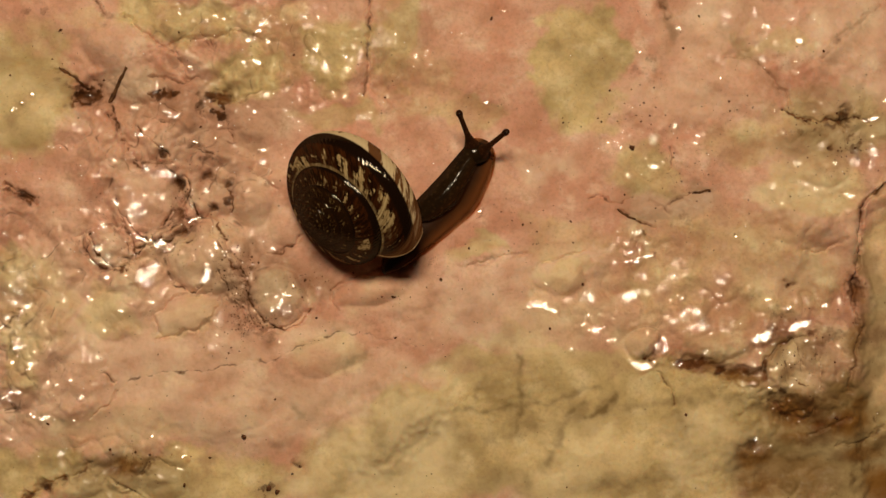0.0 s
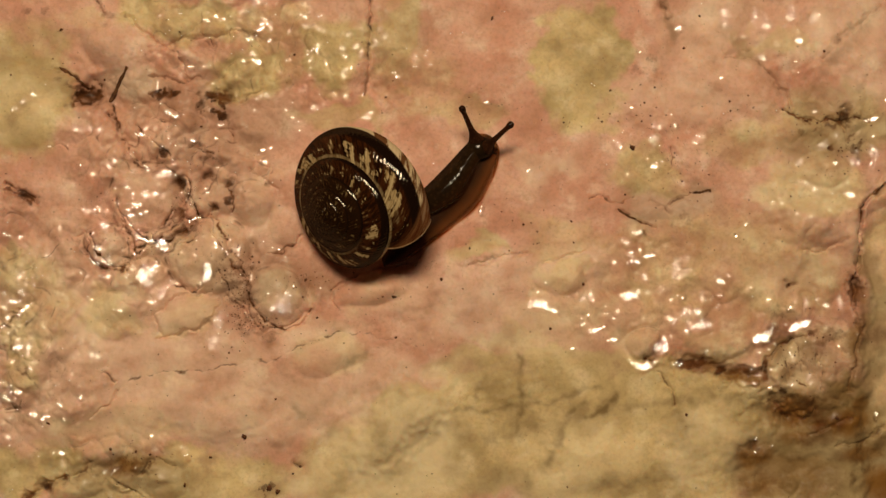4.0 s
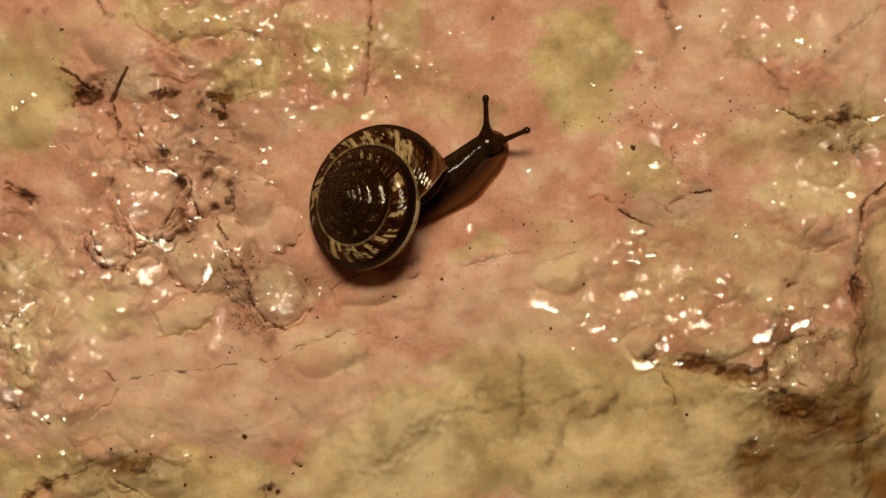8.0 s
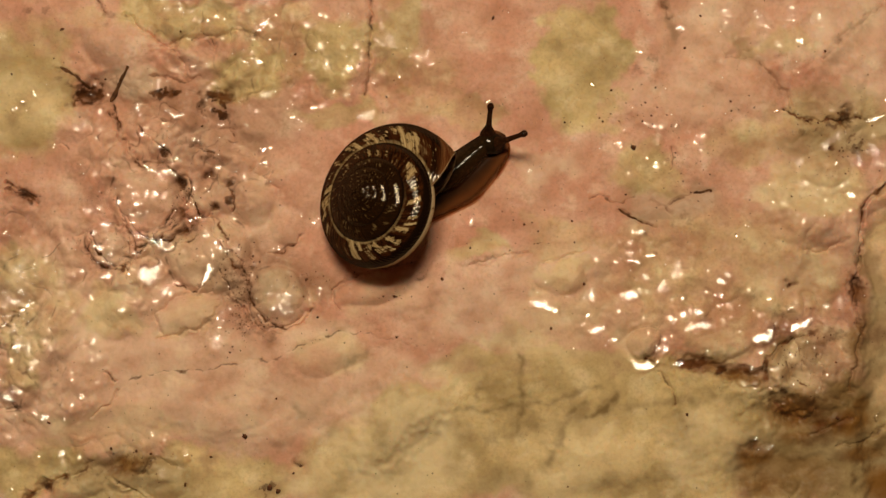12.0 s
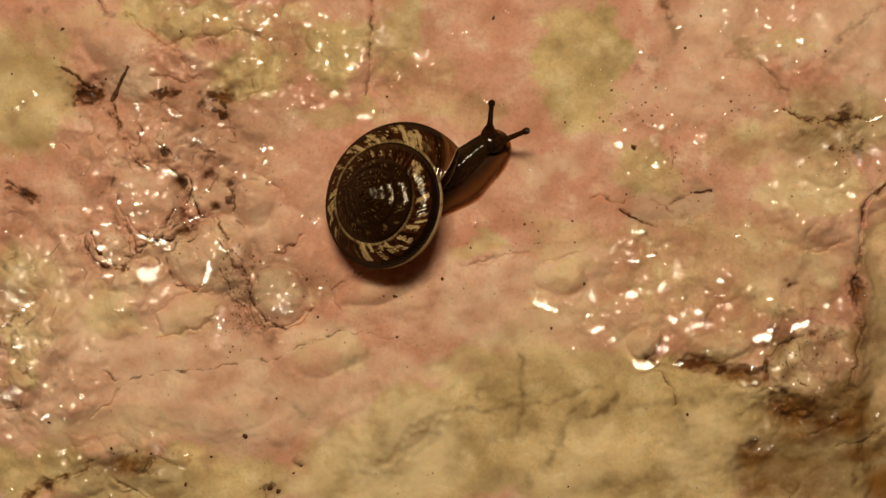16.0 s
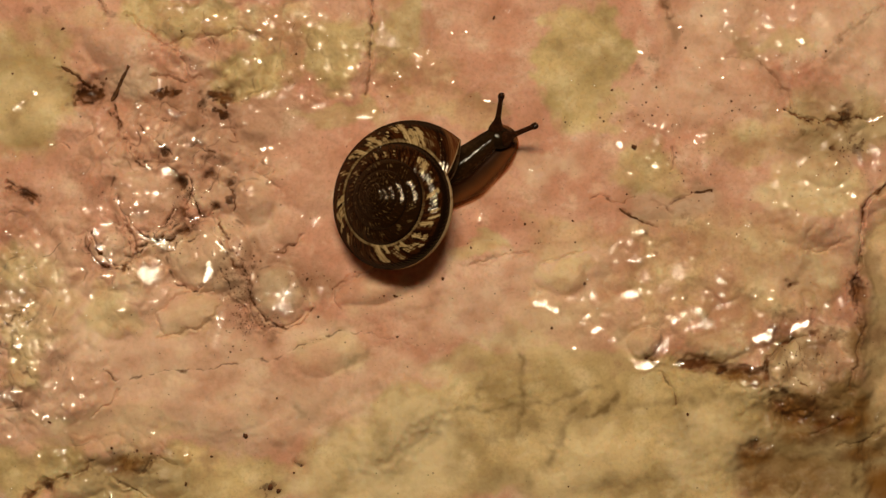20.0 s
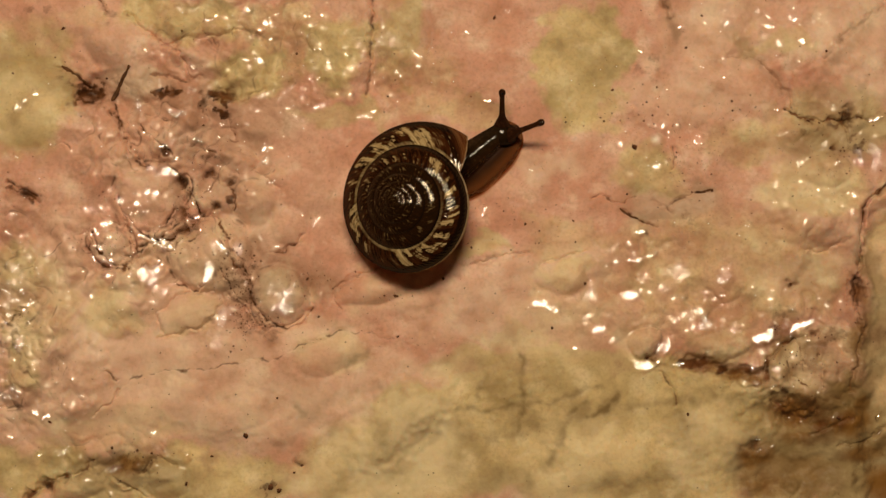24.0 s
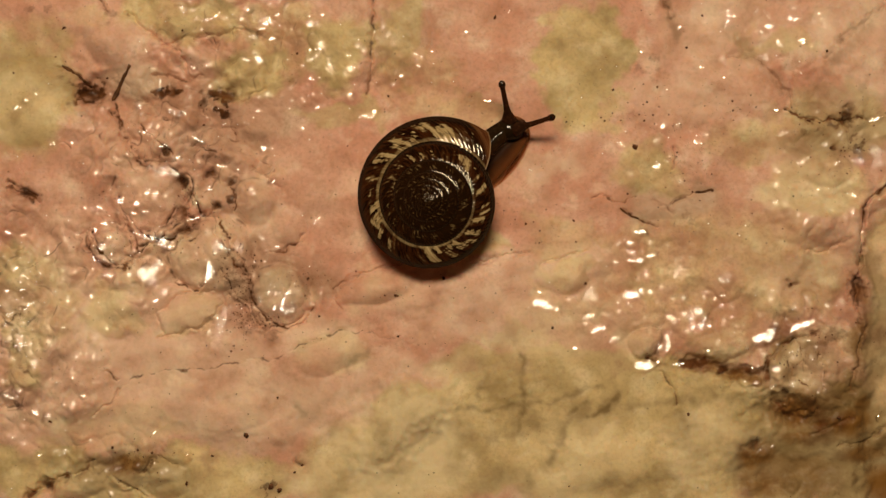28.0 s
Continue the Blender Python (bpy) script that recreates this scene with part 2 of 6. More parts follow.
def crack(width, depth, stain, *way):
    """A crack along the way x, y, x, y ..."""
    CRACKS.append((width, depth, stain, "dirt_shade", way))


def vein(width, stain, *way):
    """A soft grey vein in the stone, along the way x, y, x, y ..."""
    CRACKS.append((width, 0.03, stain, "vein", way))


def pit(x, y, rx, ry, turn, depth, stain):
    PITS.append((x, y, rx, ry, radians(turn), depth, stain))


def rise(x, y, rx, ry, turn, height):
    """A broad swelling (or hollow, when the height is below nothing)."""
    RISES.append((x, y, rx, ry, radians(turn), height))


def knob(x, y, rx, ry, turn, height, olive):
    """A rounded knob of the rock itself, paler than the stone round it."""
    KNOBS.append((x, y, rx, ry, radians(turn), height))
    if olive > 0.05:
        tint("olive", 0.22 * olive, x, y, rx * 0.95, ry * 0.95, turn, 0.25)
    tint("pale", 0.45 if height > 0.65 else 0.4 if olive > 0.2 else 0.2, x, y, rx * 0.85, ry * 0.85, turn, 0.5)


def inside(x, y, cx, cy, rx, ry, turn):
    c, s = math.cos(turn), math.sin(turn)
    dx, dy = x - cx, y - cy
    return np.sqrt(((dx * c + dy * s) / rx) ** 2 + ((dy * c - dx * s) / ry) ** 2)


def ease(v):
    v = np.clip(v, 0, 1)
    return v * v * (3 - 2 * v)


def survey(x, y, quiet=1.0):
    """Height and minerals of the rock at flat arrays of places on the plan."""
    near = (np.abs(x) < 60) & (np.abs(y) < 40)
    wx, wy = x + 2.6 * waves(x, y, 7, 3, 4, 0.6), y + 2.6 * waves(x, y, 7, 9, 4, 0.6)
    cx, cy = x + 0.5 * waves(x, y, 1.8, 13, 4, 0.55), y + 0.5 * waves(x, y, 1.8, 19, 4, 0.55)
    kx, ky = x + 0.55 * waves(x, y, 3.2, 15, 2, 0.5), y + 0.55 * waves(x, y, 3.2, 21, 2, 0.5)
    f = {k: np.zeros_like(x) for k in ("olive", "dirt_shade", "vein", "rough", "smooth", "pale", "umber")}
    far = ~near
    f["olive"][far] = ease(0.5 + 1.6 * waves(x[far], y[far], 40, 71, 3))
    f["rough"][far] = 0.6
    for kind, amount, px, py, rx, ry, turn, edge in PATCHES:
        reach = 1.5 * max(rx, ry) + 2
        w = np.nonzero((np.abs(x - px) < reach) & (np.abs(y - py) < reach))[0]
        q = inside(cx[w], cy[w], px, py, rx, ry, turn) if kind == "umber" else inside(wx[w], wy[w], px, py, rx, ry, turn)
        v = amount * ease((1 + edge - q) / (2 * edge))
        if kind == "dirt_shade":
            v = v * ease(0.3 + 2.3 * waves(x[w], y[w], 1.2, 31, 4, 0.6) + 0.7 * (1 - q))
        f[kind][w] = np.maximum(f[kind][w], v)
    rough = f["rough"] * (1 - f["smooth"]) * quiet
    for px, py, rx, ry, turn, height in KNOBS:
        if height > 0.65:
            rough = rough * (1 - 0.6 * ease(2.2 * (1.05 - inside(kx, ky, px, py, rx, ry, turn))))
    z = 0.9 * waves(x, y, 16, 41, 2) + (0.55 + 0.9 * rough - 0.24 * f["smooth"]) * waves(x, y, 4.6, 47, 2)
    bx, by = x + 0.5 * waves(x, y, 1.6, 61, 2), y + 0.5 * waves(x, y, 1.6, 65, 2)
    lumpy = wave(bx / 2.7, by / 2.7, 53)
    small = wave(bx / 1.15, by / 1.15, 57)
    calm = 1 - f["smooth"]
    z = z + (0.14 * calm + 1.5 * rough) * np.sqrt(lumpy * lumpy + 0.004) + (0.02 * calm + 0.32 * rough) * np.sqrt(small * small + 0.003)
    z = z + (0.012 + 0.05 * rough) * waves(x, y, 0.7, 59, 3, 0.55)
    # darker along the creases between the lumps
    seams = 0.6 * rough * np.exp(-(lumpy / 0.045) ** 2) * ease(0.38 + 2.2 * waves(x, y, 2.6, 97, 2))
    f["dirt_shade"] = np.maximum(f["dirt_shade"], seams)
    for px, py, rx, ry, turn, height in RISES:
        q = inside(wx, wy, px, py, rx, ry, turn)
        z = z + height * ease(1.25 - q)
    for px, py, rx, ry, turn, height in KNOBS:
        w = np.nonzero((np.abs(x - px) < 1.7 * max(rx, ry)) & (np.abs(y - py) < 1.7 * max(rx, ry)))[0]
        q = inside(kx[w], ky[w], px, py, rx, ry, turn)
        tall = height > 0.65
        z[w] += 1.6 * height * np.clip(1 - q * q, 0, 1) ** (0.85 if tall else 1.3) - (0.28 if tall else 0.16) * height * np.exp(-((q - 1.08) / 0.14) ** 2)
        # darker ring in the groove round each knob
        f["dirt_shade"][w] = np.maximum(f["dirt_shade"][w], (0.65 if tall else 0.45) * f["rough"][w] * np.exp(-((q - 1.06) / 0.06) ** 2) * ease(0.3 + 2 * waves(x[w], y[w], 2.2, 99, 3)))
    for width, depth, stain, kind, way in CRACKS:
        for i in range(0, len(way) - 2, 2):
            ax, ay, bx, by = way[i:i + 4]
            reach = 3.5 * width + 0.8
            w = np.nonzero((x > min(ax, bx) - reach) & (x < max(ax, bx) + reach) & (y > min(ay, by) - reach) & (y < max(ay, by) + reach))[0]
            dx, dy = bx - ax, by - ay
            t = np.clip(((cx[w] - ax) * dx + (cy[w] - ay) * dy) / (dx * dx + dy * dy), 0, 1)
            d = np.hypot(cx[w] - ax - t * dx, cy[w] - ay - t * dy) / width
            uneven = ease(0.55 + 1.7 * waves(x[w], y[w], 1.5, 23, 2))
            soft = kind == "vein"
            d = d / (0.75 + 0.4 * uneven if soft else 0.3 + 0.55 * uneven)
            f["groove"] = f.get("groove", np.zeros_like(x))
            f["groove"][w] = np.maximum(f["groove"][w], depth * np.exp(-d * d))
            f[kind][w] = np.maximum(f[kind][w], stain * (0.45 + 0.5 * uneven if soft else 0.12 + 0.98 * uneven) * np.exp(-(0.9 if soft else 2.6) * d * d))
    z = z - f["groove"]
    for px, py, rx, ry, turn, depth, stain in PITS:
        w = np.nonzero((np.abs(x - px) < 2.5 * max(rx, ry)) & (np.abs(y - py) < 2.5 * max(rx, ry)))[0]
        q = inside(cx[w] + 0.3 * waves(x[w], y[w], 0.9, 35, 2), cy[w] + 0.3 * waves(x[w], y[w], 0.9, 37, 2), px, py, rx, ry, turn)
        z[w] -= depth * np.exp(-q ** 3)
        f["dirt_shade"][w] = np.maximum(f["dirt_shade"][w], 0.85 * stain * ease((1.3 - q) / 0.95))
        f["umber"][w] = np.maximum(f["umber"][w], 0.6 * stain * np.exp(-(q / 1.7) ** 2))
    # the lower facet tips away, and the stone breaks off past the long eastern crack
    z = z - 0.7 * ease((-10.5 - 0.10 * x - y) / 16) - 1.3 * ease((0.5 * (x + wx) - 43.4) / 2.6) * ease((9 - y) / 7)
    z = z - 0.9 * ease((x - 30) / 9) * ease((-15 - y) / 7)
    outer = np.maximum(np.abs(x) - 60, np.abs(y) - 40)
    z = z + np.where(outer > 0, (8 * waves(x, y, 120, 83, 3) + 60 * waves(x, y, 1500, 87, 3)) * ease(outer / 300), 0)
    wet = np.clip(0.05 + 1.0 * f["rough"] * (1 - f["smooth"]) + 0.25 * waves(x, y, 3, 91, 2), 0.03, 1) * (1 - 0.75 * f["smooth"])
    return z, f, wet


def mineral_mesh(name, x, y, z, f, wet, faces):
    """The mesh, with its minerals as attributes."""
    data = bpy.data.meshes.new(name)
    n = len(x)
    data.vertices.add(n)
    data.vertices.foreach_set("co", (np.stack([x, y, z], 1) * MM).astype(np.float32).ravel())
    faces = np.asarray(faces, np.int32)
    data.loops.add(faces.size)
    data.loops.foreach_set("vertex_index", faces.ravel())
    data.polygons.add(len(faces))
    data.polygons.foreach_set("loop_start", np.arange(0, faces.size, faces.shape[1], dtype=np.int32))
    data.polygons.foreach_set("use_smooth", np.ones(len(faces), bool))
    data.update(calc_edges=True)
    a = data.attributes.new("mineral", "FLOAT_VECTOR", "POINT")
    a.data.foreach_set("vector", np.stack([f["olive"], np.clip(f["dirt_shade"], 0, 1), np.clip(f["vein"], 0, 1)], 1).astype(np.float32).ravel())
    c = data.attributes.new("pale", "FLOAT", "POINT")
    c.data.foreach_set("value", np.clip(f["pale"], 0, 1).astype(np.float32))
    d = data.attributes.new("umber", "FLOAT", "POINT")
    d.data.foreach_set("value", np.clip(f["umber"], 0, 1).astype(np.float32))
    b = data.attributes.new("wet", "FLOAT", "POINT")
    b.data.foreach_set("value", wet.astype(np.float32))
    data.materials.append(ROCK)
    return data

# ---- what the rock shows: minerals, and pale tints that even out the light ----
tint("olive", 0.85, -44.34, 16.26, 5.0, 7.5)
tint("olive", 0.5, -44.64, 22.26, 4, 3)
tint("olive", 0.4, -39.24, 24.66, 2.6, 1.6)
tint("olive", 0.7, -28.44, 24.18, 6.4, 2.8, -10)
tint("olive", 0.9, -11.34, 20.94, 4.4, 4.6)
tint("olive", 0.8, -21.24, 18.66, 4.0, 3.0)
tint("olive", 0.35, -18.84, 24.06, 4, 2)
tint("olive", 0.65, -5.04, 22.86, 2.4, 6.5)
tint("olive", 1.0, 14.76, 20.16, 5.2, 6.4, 0, 0.2)
tint("olive", 0.6, 15.66, 14.76, 4, 2)
tint("olive", 0.65, 21.36, 8.46, 4.4, 3.2)
tint("olive", 0.5, 35.46, 21.96, 3.6, 1.8)
tint("olive", 0.6, 41.16, 12.36, 8, 4)
tint("olive", 0.55, 38.76, 6.66, 6, 4)
tint("olive", 0.5, 31.56, 11.46, 4, 2.6)
tint("olive", 0.6, -11.64, 13.56, 5, 1.6)
tint("olive", 0.5, 2.76, 14.76, 4.4, 1.8)
tint("olive", 0.2, -31.74, 4.86, 4.2, 3.6)
tint("olive", 0.32, -24.84, -0.84, 5, 4.6)
tint("olive", 0.3, -17.64, -5.34, 3.3, 3.6)
tint("olive", 0.55, -35.34, -7.14, 3.8, 3)
tint("olive", 0.4, -27.24, -7.44, 4, 2.4, 15)
tint("olive", 0.6, -45.84, -4.74, 3, 6)
tint("olive", 0.6, -44.34, -11.94, 3, 4)
tint("olive", 0.4, -11.64, -11.22, 5, 2.4, 15)
tint("olive", 0.3, -7.44, -4.62, 6, 2, 10)
tint("olive", 0.25, -20.34, 4.86, 2.6, 3)
tint("olive", 1.0, 2.76, -19.44, 19, 6.6, 18)
tint("olive", 1.0, 21.96, -20.34, 19, 8.4)
tint("olive", 1.0, 39.36, -20.94, 13, 7)
tint("olive", 0.75, 12.96, -12.24, 15, 2.6)
tint("olive", 0.8, -27.24, -24.84, 14, 3.4)
tint("olive", 0.8, -42.84, -23.94, 6.5, 3.4)
tint("olive", 0.4, 41.16, -11.94, 7, 4)
tint("olive", 0.6, 46.92, -8.54, 2.4, 17)
tint("olive", 0.45, 21.96, 0.66, 7, 3.4)
tint("olive", 0.45, 12.36, 1.26, 5, 2.4)
tint("olive", 0.6, 3.36, -0.54, 3.4, 1.3)
tint("olive", 0.5, 12.96, -2.94, 3.4, 2)
tint("olive", 0.5, 29.16, -10.14, 5, 2)
tint("olive", 0.5, 7.26, -8.94, 5, 2)
tint("olive", 0.25, -21.84, -17.64, 4, 2)
tint("olive", 0.5, 30.36, -2.34, 14, 7)
tint("olive", 0.4, 16.56, -7.14, 10, 4)

tint("pale", 0.3, -30.84, 10.86, 6, 4)
tint("pale", 0.5, -21.84, 6.66, 4, 5)
tint("pale", 0.5, -32.64, 17.46, 3, 2)
tint("pale", 0.55, -31.2, -2.2, 5, 3)
tint("olive", 0.35, -31.2, -2.2, 5, 2.6)
tint("pale", 0.6, 37.56, 6.66, 4, 6, 20)
tint("pale", 0.5, 38.16, -1.74, 5, 2)
tint("pale", 0.5, 25.56, 4.86, 4, 1.4)
tint("pale", 0.5, 10.56, 9.06, 3, 1.6)
tint("pale", 0.6, -8.04, -17.94, 6, 3, 30)
tint("pale", 0.5, 27.96, -20.94, 5, 3.4, 30)
tint("pale", 0.45, 15.36, -21.54, 5, 3)
tint("pale", 0.4, -44.64, -11.94, 3, 5)
tint("pale", 0.4, -45.24, -3.54, 3, 5)
tint("pale", 0.35, -3.84, -4.74, 8, 2.4)
tint("pale", 0.35, -18.84, -9.54, 7, 2)
tint("pale", 0.35, 42.96, 21.06, 4, 3)
tint("pale", 0.35, 30.96, 24.66, 5, 2)
tint("pale", 0.4, -36.24, -25.14, 7, 2)
tint("pale", 0.6, -40.44, -7.14, 6, 6)
tint("olive", 0.4, -35.04, -19.14, 9, 3)
tint("olive", 0.6, -8.64, -21.54, 9, 5, 20)
tint("olive", 0.5, -43.44, -7.14, 4, 7)
tint("olive", 0.15, -23.04, -11.94, 9, 2.4)
tint("olive", 0.4, 27.96, -9.54, 8, 4)
tint("pale", 0.9, -4.44, -20.94, 7, 5, 20)
tint("pale", 0.5, -8.64, -25.14, 8, 3)
tint("pale", 0.5, 42.36, 22.86, 5, 4)
tint("pale", 0.45, 4.56, -7.14, 9, 2.6)
tint("pale", 0.4, 13.56, -2.34, 7, 3)
tint("pale", 0.4, 10.56, -24.54, 9, 2.4)
tint("vein", 0.75, 42.36, -17.64, 5, 4)
tint("vein", 0.6, 44.76, -11.94, 2.4, 6)
tint("vein", 0.5, 41.16, -24.54, 6, 3)
tint("vein", 0.2, 39.36, -13.14, 3, 3)
# pale stone in the south-west, made paler to offset the lamp's falloff
tint("pale", 0.5, -38.04, -12.54, 8, 5)
tint("pale", 0.55, -18.24, -17.34, 9, 4, 10)
tint("pale", 0.5, -27.24, -14.94, 9, 3)
tint("pale", 0.5, -5.04, -14.94, 8, 4, 20)
tint("pale", 0.5, 32.16, -21.54, 4, 3)
tint("pale", 0.4, 41.16, -20.94, 3, 1.6)
tint("pale", 0.4, 29.76, 22.86, 7, 5)
tint("pale", 0.35, 24.96, 15.66, 6, 3)
tint("olive", 0.25, -18.84, -17.94, 10, 4, 10)

tint("olive", 0.5, -16, 22, 8, 4)
tint("olive", 0.4, -3, 18, 5, 5)
tint("vein", 0.4, 44.5, -14, 2.6, 4)
tint("olive", 0.2, -29.04, -14.94, 16, 4.4, 8)
tint("olive", 0.15, -13.44, -14.34, 8, 2.4, 15)
# more paleness in the south-west, painted against the same falloff
tint("pale", 0.5, -32.04, -16.74, 10, 3.4)
tint("pale", 0.55, -43.44, -15.54, 5, 6)
tint("pale", 0.4, -41.04, -2.34, 4, 4)
tint("pale", 0.5, -26.64, -11.14, 8, 2.2)
tint("pale", 0.5, -29, -5.6, 9, 3)
tint("pale", 0.4, -13.5, -9.2, 5, 2)
tint("pale", 0.4, 13, -8.5, 8, 3)
tint("pale", 0.35, -24.24, -9.54, 5, 2)

# ---- dirt in the hollows, with the hollows' shade painted into its colour ----
tint("dirt_shade", 0.4, 37.26, -16.44, 3.2, 2.0)
tint("dirt_shade", 0.2, 38.4, -10.2, 3.0, 4.0)
tint("dirt_shade", 0.3, 39.96, -17.82, 3.6, 1.8)
tint("dirt_shade", 0.3, 33.96, -24.54, 3.4, 2.4)
tint("dirt_shade", 0.3, 45.06, -21.54, 3, 4)
tint("dirt_shade", 0.6, 42.36, 13.74, 1.6, 1.2)
tint("dirt_shade", 0.45, 38.46, 13.68, 2.0, 0.6)
tint("dirt_shade", 0.6, 43.26, 10.14, 1.5, 1.1, -30)
tint("dirt_shade", 0.6, 43.44, -5.04, 1.0, 1.8)
tint("dirt_shade", 0.95, -38.04, 16.26, 2.1, 1.5)
tint("dirt_shade", 0.6, -39.72, 18.18, 1.5, 0.8, -30)
tint("dirt_shade", 0.95, -29.52, 16.26, 1.5, 0.8)
tint("dirt_shade", 1.0, -23.94, 16.26, 1.6, 1.4)
tint("dirt_shade", 0.6, -26.34, 15.78, 0.9, 0.8)
tint("dirt_shade", 0.45, -21.36, -5.34, 2.0, 3.4, 20)
tint("dirt_shade", 0.35, -22.14, -1.74, 2.6, 1.6)
tint("dirt_shade", 0.35, -19.74, -8.22, 2.0, 0.8, -20)
tint("dirt_shade", 0.5, -33.36, -23.22, 2.6, 1.5)
tint("dirt_shade", 0.4, 35.46, -7.74, 1.6, 3.0, -25)
tint("dirt_shade", 0.6, -25.74, 10.14, 1.6, 1.0)
tint("dirt_shade", 0.85, -44.94, 5.76, 2.4, 0.7, -20)
tint("dirt_shade", 0.45, -27.96, 2.34, 1.7, 1.5)
tint("dirt_shade", 0.35, 24.36, 2.76, 2.4, 1.4)
tint("dirt_shade", 0.8, -22.44, 6.78, 0.9, 0.9)
tint("dirt_shade", 0.7, -18.54, -25.62, 1.3, 0.9)
tint("dirt_shade", 0.4, -36.54, 25.56, 1.6, 1.2)
tint("dirt_shade", 0.4, -42.54, 25.26, 1.6, 0.8)
tint("dirt_shade", 0.35, 21.36, 19.56, 1.6, 1.8)
tint("dirt_shade", 0.35, 41.76, -9.54, 4, 1.6)

tint("vein", 0.55, 37.56, -23.34, 7, 3.6)
tint("vein", 0.45, 42.96, -18.54, 4, 4)
tint("vein", 0.6, 46.44, -24.54, 3.4, 4)
tint("vein", 0.6, 39.6, -22.9, 7.2, 3.4)
tint("vein", 0.8, 44.5, -19.0, 3.0, 4.5)
tint("vein", 0.2, 38.16, -17.04, 4.4, 2.8)
tint("vein", 0.12, 41.16, -11.94, 5, 4)
tint("vein", 0.5, 45.96, -7.14, 1.6, 8)
tint("vein", 0.35, 42.36, 12.06, 5, 3)
tint("vein", 0.3, -33.24, -23.94, 6, 2.4)
tint("vein", 0.3, 23.76, 4.86, 5, 2)
tint("vein", 0.25, -29.04, 16.26, 10, 2.4)
# broad dark tints over the western crevice areas, their shade put into the colour
tint("vein", 0.3, -20.04, -2.34, 5, 4)
tint("vein", 0.25, -20.04, 13.86, 6, 4)
tint("vein", 0.3, -14.34, -2.94, 3, 2)

# ---- soft brown stains ----
tint("umber", 0.95, 37.7, -17.1, 3.6, 2.2, 0, 0.55)
tint("umber", 0.95, 42, -18.6, 4, 1.5, 12, 0.55)
tint("umber", 0.81, 38.6, -20.1, 3, 0.8, 0, 0.55)
tint("umber", 0.945, 33.1, -22, 2, 1.8, 0, 0.55)
tint("umber", 0.7425, 33.4, -25, 2.2, 2, 0, 0.55)
tint("umber", 0.95, 31.2, -13.4, 3.2, 0.8, -14, 0.6)
tint("umber", 0.85, 28.0, -12.3, 2.0, 0.7, 12, 0.6)
tint("umber", 0.7425, 35.4, -9.6, 1.4, 2.4, -25, 0.55)
tint("umber", 0.675, 39.2, -10.6, 1.5, 1.1, 0, 0.55)
tint("umber", 0.675, 36.5, -13.1, 0.9, 0.9, 0, 0.55)
tint("umber", 0.81, 44.4, -17, 1.1, 1.3, 0, 0.55)
tint("umber", 0.81, 44.7, -21.9, 2.6, 0.9, 5, 0.55)
tint("umber", 0.95, 47, -25.4, 2, 2, 0, 0.55)
tint("umber", 0.54, 37.5, -25, 5, 1.5, 0, 0.55)
tint("umber", 0.675, 44, -9.1, 1, 2.6, -10, 0.55)
tint("umber", 0.675, 44.2, -5, 0.9, 1.8, 0, 0.55)
tint("umber", 0.405, 41.6, -15.2, 2.4, 1.6, 0, 0.55)
tint("umber", 0.3, -26.2, 10.6, 2.8, 1.8, 0, 0.8)
tint("umber", 0.3, -22.2, -6, 2.2, 2.2, 20, 0.8)
tint("umber", 0.25, -25, 6.4, 3.6, 1.6, 0, 0.8)
tint("umber", 0.3, -27.4, 1.9, 1.6, 1.2, 30, 0.8)
tint("umber", 0.4, -38.6, 16.4, 2.2, 1.5, 0, 0.8)
tint("umber", 0.3, -24.4, 16, 2, 1.4, 0, 0.8)
tint("olive", 0.5, 37.6, -12.4, 4.2, 3.2)
tint("pale", 0.5, 37.6, -12.4, 3.6, 2.8)

tint("umber", 0.9, -33.8, -23.1, 2.6, 1.2, 8, 0.7)
tint("umber", 0.5, -31.6, -21.6, 2.0, 0.7, -10, 0.8)
tint("umber", 0.35, -13.8, -3.4, 2.0, 1.0, 0, 0.9)
tint("umber", 0.6, -18.5, -25.6, 1.6, 1.0, 0, 0.8)
tint("umber", 0.6, -37.6, 16.6, 1.6, 1.2, -40, 0.7)
tint("umber", 0.5, -29.4, 16.3, 1.4, 0.8, 0, 0.7)
tint("umber", 0.5, -44.8, 5.8, 1.8, 0.8, -25, 0.7)
tint("umber", 0.5, 36.6, -23.6, 5.2, 1.7, 0, 0.35)
tint("umber", 0.45, 41.2, -16.4, 1.4, 2.2, -30, 0.5)
tint("umber", 0.5, 34.4, -11.4, 1.0, 1.3, 0, 0.5)
tint("umber", 0.35, 46.6, -9.2, 2.0, 0.6, 10, 0.5)
tint("umber", 0.4, 46.9, -20.2, 1.0, 1.6, 0, 0.5)

tint("vein", 0.25, 41.5, 14.6, 4.5, 2.4)
tint("olive", 0.5, 41.0, 14.6, 5.0, 2.6)
tint("pale", 0.6, 43.2, 11.8, 2.6, 2.2)
tint("pale", 0.5, 44.0, 16.4, 2.4, 1.6)

# ---- rough wet stone and smooth stone ----
tint("vein", 0.16, -6, 23.5, 6, 3.5)
tint("rough", 1.0, -29.04, 9.06, 10, 10)
tint("rough", 0.5, -41.0, -12.0, 3.6, 6.5)
tint("rough", 0.4, -35.0, -6.5, 4, 3)
tint("rough", 0.4, -24.0, -8.5, 2.0, 3.4)
tint("rough", 0.8, -23.04, 22.86, 12, 7)
tint("rough", 1.0, -33.24, -0.54, 9, 4.6)
tint("rough", 0.95, -45.24, -7.14, 4.2, 13)
